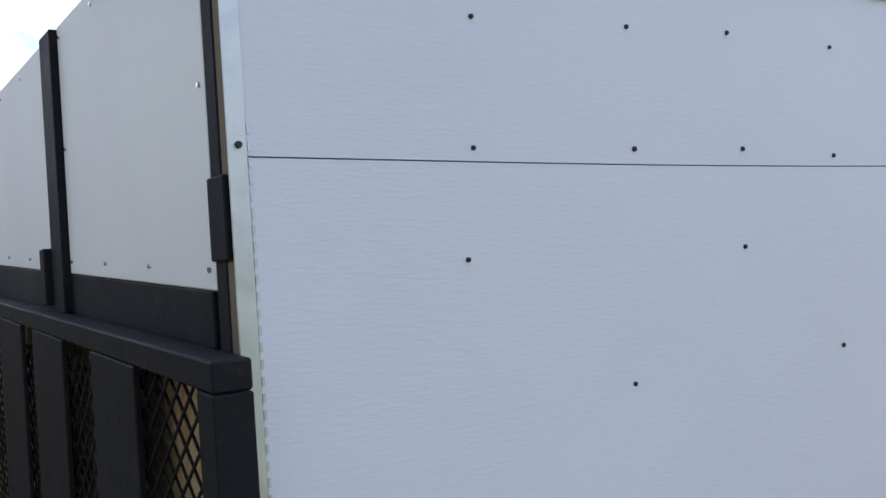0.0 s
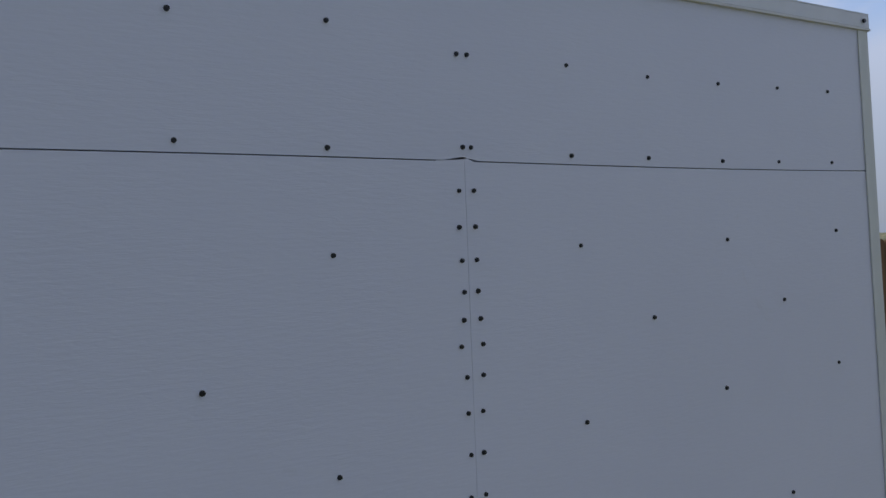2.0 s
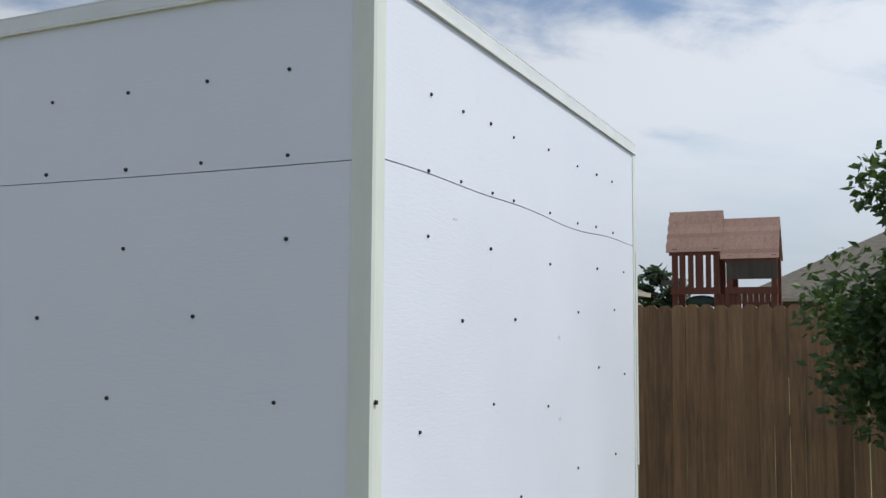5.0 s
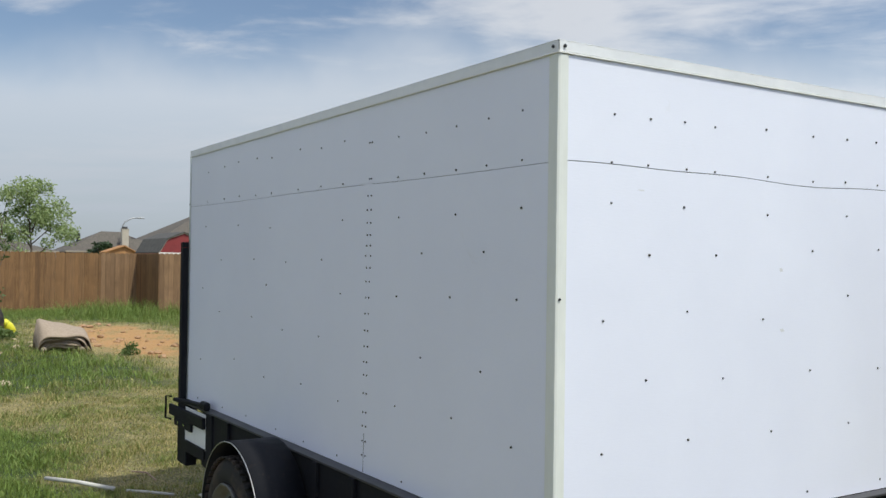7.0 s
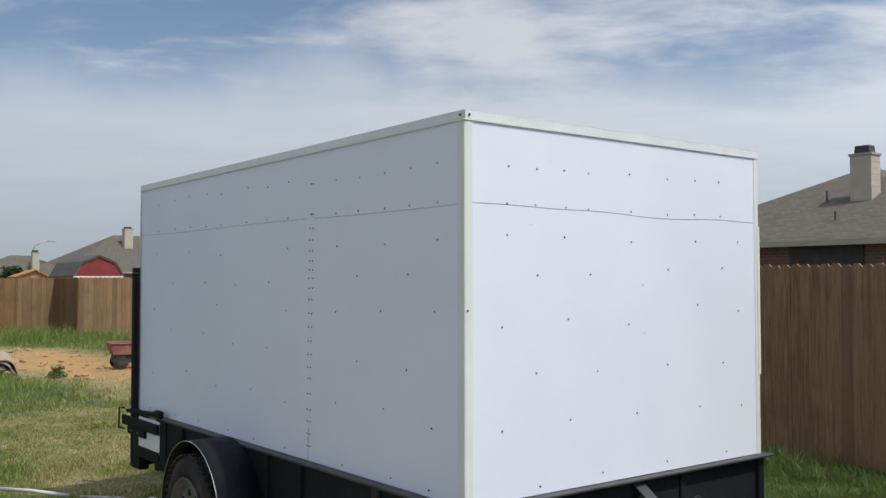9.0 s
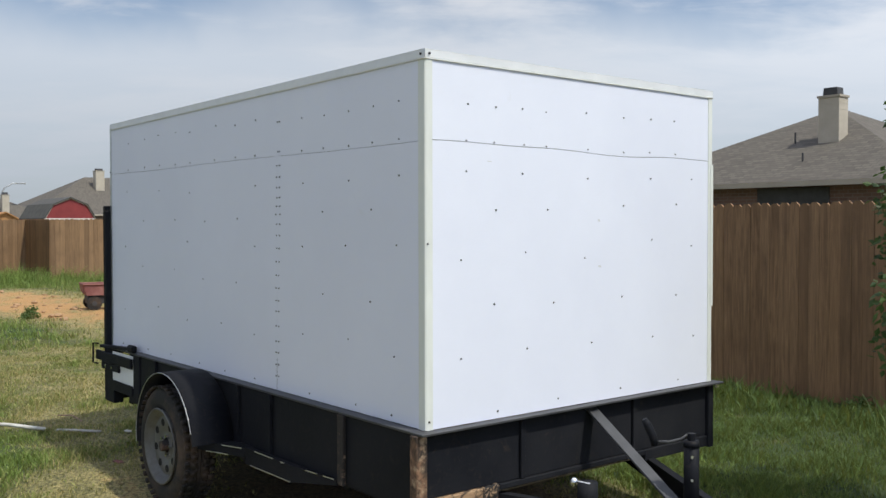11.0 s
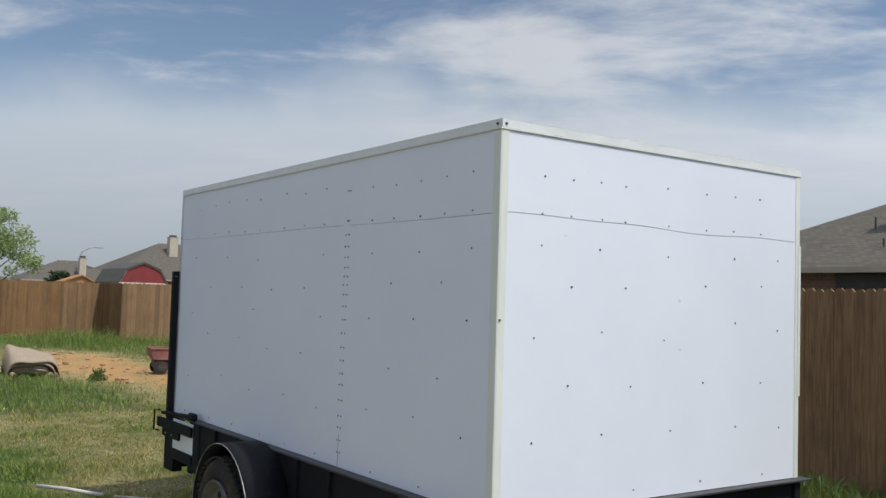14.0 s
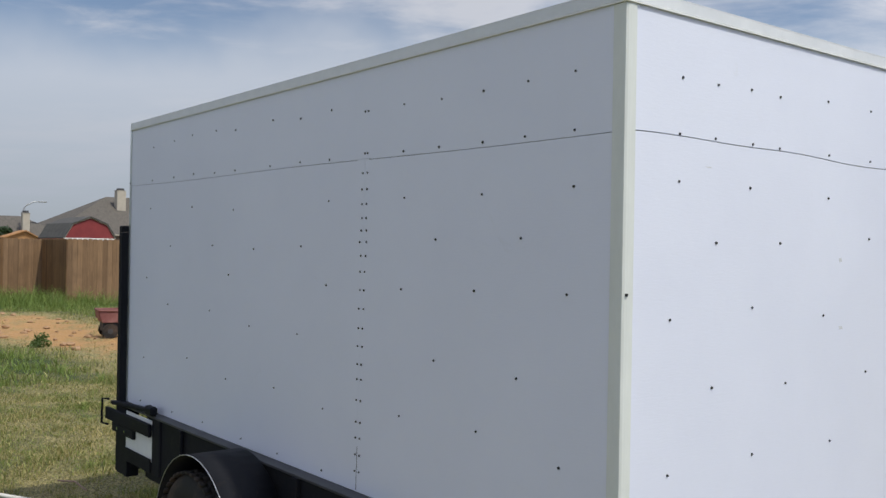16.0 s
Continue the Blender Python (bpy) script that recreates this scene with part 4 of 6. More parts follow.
def front_seam(y):
    return SEAM + 0.004 - 0.013 * smooth_step(y, 0.6, 1.15) + 0.008 * smooth_step(y, 1.25, 1.75) + 0.0025 * math.sin(y * 9)


# screw rows: place along the wall and height
SIDE_T = [(-0.18, 2.122), (-0.37, 2.119), (-0.57, 2.116), (-0.78, 2.116), (-0.99, 2.123), (-1.47, 2.155), (-1.71, 2.147), (-1.95, 2.165), (-2.31, 2.156), (-2.52, 2.172), (-2.80, 2.176), (-3.03, 2.167), (-3.32, 2.157)]
SIDE_B = [(-0.18, 1.960), (-0.38, 1.959), (-0.57, 1.958), (-0.79, 1.961), (-0.99, 1.962), (-1.48, 1.966), (-1.71, 1.971), (-1.97, 1.971), (-2.31, 1.973), (-2.53, 1.974), (-2.78, 1.983), (-3.03, 1.980), (-3.33, 1.978)]
SIDE_FIELD = [
    [(-0.18, 1.805), (-0.57, 1.798), (-0.98, 1.802), (-1.48, 1.807), (-2.32, 1.794), (-2.79, 1.820), (-3.35, 1.828)],
    [(-0.39, 1.663), (-0.80, 1.659), (-1.69, 1.632), (-2.11, 1.618), (-2.54, 1.631), (-3.06, 1.626)],
    [(-0.20, 1.507), (-0.60, 1.500), (-0.99, 1.489), (-1.49, 1.483), (-2.36, 1.498), (-3.39, 1.452)],
    [(-0.40, 1.252), (-0.80, 1.264), (-1.71, 1.278), (-2.14, 1.279), (-2.56, 1.321), (-3.08, 1.323)],
    [(-0.22, 1.025), (-0.58, 1.068), (-0.99, 1.055), (-1.50, 1.008), (-1.90, 1.038), (-2.37, 1.019), (-2.82, 1.070), (-3.41, 1.016)],
]
FRONT_TOP = [
    [(0.23, 2.109), (0.39, 2.108), (0.55, 2.113), (0.70, 2.109), (0.97, 2.125), (1.24, 2.122), (1.45, 2.128), (1.64, 2.132)],
    [(0.22, 1.953), (0.38, 1.954), (0.56, 1.953), (0.70, 1.952), (0.98, 1.953), (1.24, 1.951), (1.44, 1.960), (1.65, 1.960)],
]
FRONT_FIELD = [
    [(0.22, 1.823), (0.55, 1.823), (0.98, 1.814), (1.45, 1.828), (1.79, 1.835)],
    [(0.39, 1.658), (0.71, 1.663), (1.24, 1.688), (1.66, 1.701)],
    [(0.19, 1.445), (0.57, 1.470), (0.96, 1.436), (1.46, 1.518), (1.79, 1.483)],
    [(0.38, 1.247), (0.75, 1.234), (1.23, 1.238), (1.66, 1.226)],
    [(0.19, 1.023), (0.58, 1.035), (1.01, 1.028), (1.47, 1.022), (1.81, 1.001)],
]
PAIR_STEPS = [0.059, 0.054, 0.051, 0.045, 0.042, 0.050, 0.058, 0.067, 0.068, 0.071, 0.066, 0.065, 0.055, 0.077, 0.079, 0.058, 0.062, 0.060, 0.040]
PAIR_X = [(-1.243, -1.213), (-1.247, -1.214), (-1.245, -1.215), (-1.244, -1.216), (-1.248, -1.214), (-1.256, -1.212), (-1.248, -1.215), (-1.250, -1.220), (-1.249, -1.223), (-1.254, -1.224), (-1.255, -1.228), (-1.258, -1.228), (-1.258, -1.232)]
SCREW = None


def screw(panel, axis, u, z, rng):
    """A black pan-head screw on the side (axis x) or the front (axis y)."""
    global SCREW
    if SCREW is None:
        bm = tube((0, 0, 0), (0, 0, 0.003), 0.0042, 0.0036, 10)
        tube((0, 0, 0.003), (0, 0, 0.0040), 0.0027, 0.0022, 8, bm)
        SCREW = mesh_of(bm, "screw", M["screw"])
    ob = new("screw", SCREW)
    ob.parent = panel
    ob.matrix_local = pose(u, -0.0002 + OUT[panel.name], z, 90, 0, 0) if axis == "x" else pose(-OUT[panel.name] + 0.0002, u, z, 0, 90, 0)
    ob.scale = (rng.uniform(0.9, 1.08),) * 3


OUT = {}


def box_body():
    rng = random.Random(4)
    b = thing("trailer_box", "white panelled box body bolted on a black trailer", "trailer box")
    part("core", block(-LEN + 0.03, -0.008, 0.008, WID - 0.008, RAIL, TOP - 0.02), M["gap"], b)
    flat = lambda z: (lambda u: z)
    g = 0.0010

    def sheet(name, axis, u0, u1, low, high, n=40):
        if axis == "x":
            bm = strip("x", -0.001, 0.008, u0, u1, low, high, n)
        else:
            bm = strip("y", -0.007, 0.008, u0, u1, low, high, n)
        ob = part(name, bm, M["panel"], b, "textured white sheet")
        OUT[ob.name] = -0.001
        return ob

    rear = sheet("wall_panel", "x", -LEN + 0.012, -1.228 - 0.0003, flat(RAIL + 0.001), lambda u: side_seam(u) - g)
    fore = sheet("wall_panel", "x", -1.228 + 0.0003, -0.012, flat(RAIL + 0.001), lambda u: side_seam(u) - g, 60)
    upper = sheet("wall_panel", "x", -LEN + 0.012, -0.012, lambda u: side_seam(u) + g, flat(TOP - 0.02), 160)
    front = sheet("wall_panel", "y", 0.012, WID - 0.012, flat(RAIL + 0.001), lambda u: front_seam(u) - 0.0014)
    fupper = sheet("wall_panel", "y", 0.012, WID - 0.012, lambda u: front_seam(u) + 0.0014, flat(TOP - 0.02))
    part("wall_panel", block(-LEN + 0.012, -0.012, WID - 0.007, WID + 0.001, RAIL, TOP - 0.03), M["panel"], b, "textured white sheet")
    part("roof", block(-LEN, 0.0, 0.0, WID, TOP - 0.019, TOP - 0.004, 0.002), M["panel"], b, "flat white roof sheet")

    for panel in (rear, fore):
        for v in panel.data.vertices:
            if abs(v.co.x + 1.228) < 0.001 and v.co.z < 1.0:
                v.co.x -= 0.029
    part("joint_gap", beam((-1.2555, -0.0012, 0.745), (-1.2515, -0.0012, 0.905), 0.0012, 0.0022, None, 0), M["gap"], fore, "open joint between the sheets")
    # screws, row by row
    for x, z in SIDE_T:
        screw(upper, "x", x, z, rng)
    for x, z in SIDE_B:
        screw(upper, "x", x, z, rng)
    for s in (-0.011, 0.010):
        screw(upper, "x", -1.222 + s, 2.124, rng)
        screw(upper, "x", -1.222 + s * 0.8, SEAM + 0.030, rng)
    z, heights = 1.900, []
    for dz in PAIR_STEPS:
        heights.append(z)
        z -= dz
    for k, z in enumerate(heights):
        left, right = PAIR_X[k] if k < len(PAIR_X) else (-1.259 - 0.001 * (k - 13), -1.231 - 0.001 * (k - 13))
        screw(fore, "x", right, z + 0.001, rng)
        screw(rear, "x", left, z + 0.001, rng)
    for row in SIDE_FIELD:
        for x, z in row:
            screw(fore if x > -1.228 else rear, "x", x, z, rng)
    for x in (-0.24, -0.52, -0.93, -1.5, -1.86, -2.2, -2.62, -3.0, -3.45):
        screw(fore if x > -1.228 else rear, "x", x, RAIL + 0.035 + rng.uniform(-0.008, 0.008), rng)
    for row in FRONT_TOP:
        for y, z in row:
            screw(fupper, "y", y, z, rng)
    for row in FRONT_FIELD:
        for y, z in row:
            screw(front, "y", y, z, rng)
    for y, z, w, h in ((0.352, 1.872, 0.030, 0.004), (1.06, 1.62, 0.020, 0.012), (1.067, 1.397, 0.026, 0.010)):
        part("scuff", prism([(y - w / 2, z), (y - w * 0.2, z - h), (y + w / 2, z - h * 0.8), (y + w * 0.25, z + h * 0.2)], "x", 0.0, 0.0014), M["smudge"], front, "grey scuff mark")
    for y in (0.40, 0.78, 1.22, 1.68):
        screw(front, "y", y, RAIL + 0.035 + rng.uniform(-0.006, 0.01), rng)

    # roof edge trim, a thin angle with a rolled lower lip
    for lo, hi, axis in ((-LEN - 0.004, 0.006, "x"), (-0.006, WID + 0.006, "y")):
        if axis == "x":
            bm = block(lo, hi, -0.0060, -0.0020, TOP - 0.032, TOP, 0.001)
            lip = prism([(-0.0020, TOP - 0.0325), (-0.0085, TOP - 0.0335), (-0.0085, TOP - 0.0378), (-0.0020, TOP - 0.0390)], "x", lo, hi)
            block(lo, hi, -0.0060, 0.05, TOP + 0.0002, TOP + 0.003, 0.0, bm)
        else:
            bm = block(0.0020, 0.0060, lo, hi, TOP - 0.032, TOP, 0.001)
            lip = prism([(0.0020, TOP - 0.0325), (0.0085, TOP - 0.0335), (0.0085, TOP - 0.0378), (0.0020, TOP - 0.0390)], "y", lo, hi)
            block(-0.05, 0.0060, 0.0505, hi, TOP + 0.0002, TOP + 0.003, 0.0, bm)
        trim = part("roof_trim", bm, M["roof_trim"], b, "dull aluminium roof edge trim")
        part("drip_lip", lip, M["white_paint"], trim, "white rolled lower lip")
    # corner angles; the rear one is bare zinc with a nail-slotted edge
    front_corner = part("corner_trim", corner_angle(0.0045, -0.0045, -0.042, 0.034, RAIL, TOP - 0.0395), M["trim"], b, "cream metal corner angle")
    part("corner_trim", block(-0.001, 0.0045, WID - 0.03, WID + 0.004, RAIL, TOP - 0.0395, 0.001), M["trim"], b, "cream metal corner angle")
    part("corner_strip", block(0.0047, 0.008, WID - 0.012, WID + 0.010, 1.15, 1.92, 0.001), M["trim"], b)
    zinc = part("corner_trim", block(-LEN - 0.008, -LEN + 0.016, -0.0050, -0.0022, RAIL, TOP - 0.038, 0.001), M["galv"], b, "bare galvanised corner strip")
    bm = bmesh.new()
    for k in range(60):
        z = RAIL + 0.1 + k * 0.0195
        block(-LEN + 0.0162, -LEN + 0.0200, -0.0048, -0.0024, z, z + 0.011, 0, bm)
    part("slotted_edge", bm, M["galv"], zinc)
    for axis, ob, x, y, z in (("x", zinc, -LEN + 0.005, -0.0052, SEAM + 0.035), ("y", front_corner, 0.0047, 0.008, 1.515), ("y", front_corner, 0.0047, 0.014, 0.775)):
        bm = tube((x, y, z), (x, y - 0.004, z) if axis == "x" else (x + 0.004, y, z), 0.0047, 0.0038, 10)
        part("screw", bm, M["screw"], ob)
    for p, q in (((-0.02, -0.0076, TOP - 0.016), (-0.02, -0.0115, TOP - 0.016)), ((0.0076, 0.016, TOP - 0.016), (0.0115, 0.016, TOP - 0.016))):
        part("screw", tube(p, q, 0.006, 0.005, 10), M["screw"], front_corner)

    # rear frame and its two doors, a little out of square
    def door_foot(y):
        return 1.806 + 0.050 * y

    def door_head(y):
        return TOP + 0.002 + 0.016 * y

    def upright(name, y0, y1, low, high, x0, x1, mat, label, parent=b):
        return part(name, prism([(y0, low(y0)), (y1, low(y1)), (y1, high(y1)), (y0, high(y0))], "x", x0, x1, None, 0.002), M[mat], parent, label)

    upright("rear_sill", 0.090, WID - 0.006, lambda y: 1.735 + 0.03 * y, lambda y: door_foot(y) - 0.001, -LEN - 0.003, -LEN + 0.012, "black", "black painted sill board")
    upright("rear_sill", 0.090, WID - 0.006, lambda y: RAIL, lambda y: 1.734 + 0.03 * y, -LEN - 0.002, -LEN + 0.012, "osb", "bare strand board low behind the gate")
    for y0, y1, mat, lab in ((0.004, 0.030, "raw_wood", "bare stud edge"), (0.032, 0.070, "black", "black painted door post"), (WID - 0.028, WID + 0.012, "black", "black painted door post")):
        part("door_post", block(-LEN - 0.004, -LEN + 0.020, y0, y1, RAIL, TOP - 0.03 + (0.04 if y0 > 1 else 0.0), 0.003), M[mat], b, lab)
    for z0, z1 in ((2.17, 2.26), (1.845, 1.945), (1.55, 1.60)):
        part("hinge", block(-LEN - 0.012, -LEN - 0.0045, 0.006, 0.062, z0, z1, 0.002), M["black"], b, "black strap hinge")
    upright("door_post", 0.890, 0.990, lambda y: 1.775, lambda y: door_head(y) - 0.004, -LEN - 0.018, -LEN + 0.004, "black", "black meeting stile of the doors")
    part("door_bolt", block(-LEN - 0.032, -LEN - 0.0035, 0.994, 1.040, 1.79, 1.905, 0.003), M["black"], b, "black barrel bolt")
    for y0, y1 in ((0.072, 0.888), (0.992, WID - 0.030)):
        d = upright("rear_door", y0, y1, door_foot, door_head, -LEN - 0.003, -LEN + 0.004, "door_panel", "smooth white door panel")
        for k in range(4):
            for f in (0.05, 0.5, 0.95):
                if 0 < k < 3 and f == 0.5:
                    continue
                y = y0 + 0.02 + (y1 - y0 - 0.04) * k / 3
                z = door_foot(y) * (1 - f) + door_head(y) * f
                part("screw", tube((-LEN - 0.003, y, z), (-LEN - 0.006, y, z), 0.0045, 0.004, 8), M["chrome"], d)
    return b


def corner_angle(xo, yo, x1, y1, z0, z1):
    """A bent sheet round the near front corner, softly rounded."""
    path = [(x1, yo), (-0.012, yo), (0.0, yo + 0.001), (xo - 0.001, 0.003), (xo, 0.012), (xo, y1)]
    inner = [(x1, yo + 0.0025), (-0.012, yo + 0.0025), (-0.001, yo + 0.0035), (xo - 0.0035, 0.004), (xo - 0.0025, 0.012), (xo - 0.0025, y1)]
    return prism(path + inner[::-1], "z", z0, z1)


box_body()


# ---- fences ----
def picket_mesh(w, h, mat):
    c = min(0.034, w * 0.28)
    bm = prism([(0, 0), (w, 0), (w, h - c), (w - c, h), (c, h), (0, h - c)], "y", -0.010, 0.010)
    return mesh_of(bm, "picket", mat)


def fence(name, p0, p1, pitch, height, mat, label, rng, rails_behind=1.0):
    """A board fence from p0 to p1; its boards face the right-hand side of that way."""
    p0, p1 = Vector((*p0, 0)), Vector((*p1, 0))
    d = p1 - p0
    yaw = math.degrees(math.atan2(d.y, d.x))
    f = thing(name, label, "fence", pose(p0.x, p0.y, 0, 0, 0, yaw), "yard fences", "structure")
    L = d.length
    meshes = [picket_mesh(pitch - gap, height + dh, mat) for gap, dh in ((0.001, 0), (0.002, 0.006), (0.001, -0.005), (0.004, 0.003))]
    for k in range(math.ceil(L / pitch)):
        ob = new("picket", rng.choice(meshes))
        ob.parent = f
        ob.matrix_local = pose(k * pitch + rng.uniform(-0.001, 0.002), rng.uniform(-0.002, 0.002), rng.uniform(-0.008, 0.006), 0, rng.uniform(-0.05, 0.05), rng.uniform(0.6, 2.2))
    for z in (0.28, 0.95, 1.52):
        part("rail", block(0, L, 0.012, 0.05, z, z + 0.085, 0.003), mat, f)
    k = 0.0
    while k < L:
        part("post", block(k, k + 0.085, 0.052, 0.137, 0, height - 0.03, 0.004), mat, f)
        k += 2.4
    return f


FENCE_RNG = random.Random(11)
fence("fence_side", (-3.0, 5.60), (1.2, 5.56), 0.101, 1.80, M["fence"], "shaded brown cedar board fence with clipped corners", FENCE_RNG)
fence("fence_side", (-19.0, 5.66), (-3.02, 5.60), 0.142, 1.80, M["fence"], "brown cedar board fence", FENCE_RNG)
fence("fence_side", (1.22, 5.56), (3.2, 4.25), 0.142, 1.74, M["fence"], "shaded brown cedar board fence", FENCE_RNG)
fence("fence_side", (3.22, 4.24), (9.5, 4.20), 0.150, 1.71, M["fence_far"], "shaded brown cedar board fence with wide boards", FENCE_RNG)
fence("fence_back", (-28.3, -9.0), (-28.3, 4.84), 0.142, 1.82, M["fence_far"], "sunlit honey-brown board fence", FENCE_RNG)
fence("fence_back", (-28.3, 4.85), (-28.3, 5.95), 0.142, 1.82, M["fence_pale"], "sun-bleached panel of the board fence", FENCE_RNG)
fence("fence_back", (-28.45, 5.95), (-25.9, 5.98), 0.142, 1.82, M["fence_far"], "short shaded return of the board fence", FENCE_RNG)
fence("fence_back", (-25.9, 6.0), (-25.9, 11.5), 0.142, 1.82, M["fence_pale"], "sun-bleached pine board fence", FENCE_RNG)


# ---- houses and sheds beyond the fences ----
def roof_slab(bm, corners, thick=0.06):
    """A roof plane through three or four corners, with its thickness below."""
    top = [bm.verts.new(c) for c in corners]
    low = [bm.verts.new(Vector(c) - Vector((0, 0, thick))) for c in corners]
    bm.faces.new(top)
    bm.faces.new(low[::-1])
    n = len(top)
    for k in range(n):
        bm.faces.new((top[k], low[k], low[(k + 1) % n], top[(k + 1) % n]))


def chimney(house, x, y, z0, z1, w, d):
    c = part("chimney", block(x - w / 2, x + w / 2, y - d / 2, y + d / 2, z0, z1), M["siding"], house, "tan lap-sided chimney with a dark cap")
    z = z0 + 0.05
    while z < z1 - 0.1:
        bm = block(x - w / 2 - 0.005, x + w / 2 + 0.005, y - d / 2 - 0.005, y + d / 2 + 0.005, z, z + 0.012, 0)
        part("lap_board", bm, M["siding"], c)
        z += 0.14
    part("crown", block(x - w / 2 - 0.025, x + w / 2 + 0.025, y - d / 2 - 0.025, y + d / 2 + 0.025, z1, z1 + 0.05), M["fascia"], c)
    part("cap", prism([(x - w * 0.36, z1 + 0.05), (x + w * 0.36, z1 + 0.05), (x + w * 0.32, z1 + 0.23), (x - w * 0.32, z1 + 0.23)], "y", y - d * 0.34, y + d * 0.34), M["dark_grey"], c)


def hip_house(label, x0, x1, y0, y1, eave, rise, over=0.4, windows=(), at=None):
    """A low brick house with a hip roof; its ridge runs along the longer side."""
    h = thing("house", label, "house", at)
    part("wall", block(x0, x1, y0, y1, 0, eave - 0.04), M["brick"], h, "brown brick wall")
    a0, a1, b0, b1 = x0 - over, x1 + over, y0 - over, y1 + over
    half = min(a1 - a0, b1 - b0) / 2
    top = eave + rise
    if a1 - a0 >= b1 - b0:
        p, q = (a0 + half, (b0 + b1) / 2, top), (a1 - half, (b0 + b1) / 2, top)
    else:
        p, q = ((a0 + a1) / 2, b0 + half, top), ((a0 + a1) / 2, b1 - half, top)
    bm = bmesh.new()
    c = [(a0, b0, eave), (a1, b0, eave), (a1, b1, eave), (a0, b1, eave)]
    if a1 - a0 >= b1 - b0:
        planes = ([c[0], c[1], q, p], [c[1], c[2], q], [c[2], c[3], p, q], [c[3], c[0], p])
    else:
        planes = ([c[0], c[1], p], [c[1], c[2], q, p], [c[2], c[3], q], [c[3], c[0], p, q])
    v = {}
    for f in planes:
        bm.faces.new([v.setdefault(k, bm.verts.new(k)) for k in f])
    bm.faces.new([v[k] for k in c[::-1]])
    roof = part("roof", bm, M["shingle"], h, "weathered brown shingle hip roof")
    for x, xx, y, yy in ((a0, a1, b0 - 0.03, b0), (a0, a1, b1, b1 + 0.03), (a0 - 0.03, a0, b0, b1), (a1, a1 + 0.03, b0, b1)):
        part("fascia", block(x, xx, y, yy, eave - 0.10, eave + 0.015), M["fascia"], roof, "tan eaves board")
    for x, xx, y, yy, z, zz in windows:
        w = part("window", block(x, xx, y, yy, z, zz), M["glass_dark"], h, "dark window")
        if xx - x > yy - y:
            for f in (z - 0.05, zz):
                part("window_frame", block(x - 0.05, xx + 0.05, y - 0.02, yy, f, f + 0.05), M["fascia"], w)
        else:
            for f in (z - 0.05, zz):
                part("window_frame", block(x - 0.02, xx + 0.02, y - 0.05, yy + 0.05, f, f + 0.05), M["fascia"], w)
    return h


h = hip_house("tan-roofed brick house behind the shaded fence", -12.8, -5.3, 16.4, 24.2, 2.52, 2.0, windows=((-5.29, -5.27, 18.5, 19.9, 0.9, 2.1),))
# flat dark panel in place of the shade inside a recessed porch
part("patio_door", block(-8.9, -7.2, 16.36, 16.39, 0.0, 2.41), M["dark_grey"], h, "dark panel standing in for the shaded porch recess under the eaves")
chimney(h, -8.12, 18.2, 3.2, 4.52, 0.50, 0.40)
for x, y, z in ((-9.0, 18.1, 0.27), (-8.2, 17.05, 0.19)):
    zr = 2.52 + (y - 16.0) * 0.476
    part("vent_pipe", tube((x, y, zr - 0.05), (x, y, zr + z), 0.022, seg=10), M["dark_grey"], h)
# satellite dish on the roof corner
part("dish", lathe([(0.02, 0.05), (0.10, 0.04), (0.16, 0.015), (0.20, -0.01)], 20), M["lamp_metal"], h, "pale satellite dish", True, pose(-5.2, 20.1, 2.80, 24, 0, 40) @ Matrix.Scale(1.25, 4))
part("dish_mast", pipe([(-5.15, 20.2, 2.5), (-5.15, 20.18, 2.68), (-5.2, 20.12, 2.80)], 0.022), M["lamp_metal"], h)
part("dish_arm", pipe([(-5.18, 20.1, 2.62), (-4.98, 19.8, 2.70)], 0.015), M["lamp_metal"], h)

hip_house("brick house behind the play tower", -3.2, 12.0, 31.5, 42.0, 2.55, 3.0, windows=((1.0, 2.4, 31.47, 31.49, 0.9, 2.1),))

h = hip_house("brick house with a front gable behind the fence", 22.6, 31.4, 27.1, 54.6, 2.5, 2.7, windows=((24.2, 25.2, 27.07, 27.09, 0.7, 2.1), (22.57, 22.59, 33.0, 34.0, 0.7, 2.0), (26.0, 26.8, 27.07, 27.09, 0.7, 2.1)))
chimney(h, 28.85, 32.2, 3.2, 5.75, 0.68, 0.62)
for y in (33.2, 36.0, 39.2):
    part("ridge_vent", prism([(26.7, 5.12), (27.3, 5.12), (27.15, 5.30), (26.85, 5.30)], "y", y, y + 0.6), M["dark_grey"], h)
bm = prism([(27.9, 0.0), (33.9, 0.0), (33.9, 2.45), (30.9, 4.2), (27.9, 2.45)], "y", 26.0, 27.0)
part("gable_wall", bm, M["brick"], h, "brick gable")
bm = bmesh.new()
roof_slab(bm, [(27.4, 25.6, 2.36), (30.9, 25.6, 4.40), (30.9, 31.0, 4.40), (27.4, 31.0, 2.36)], 0.1)
roof_slab(bm, [(30.9, 25.6, 4.40), (34.4, 25.6, 2.36), (34.4, 31.0, 2.36), (30.9, 31.0, 4.40)], 0.1)
bmesh.ops.recalc_face_normals(bm, faces=bm.faces)
part("gable_roof", bm, M["shingle"], h, "brown shingle gable roof")


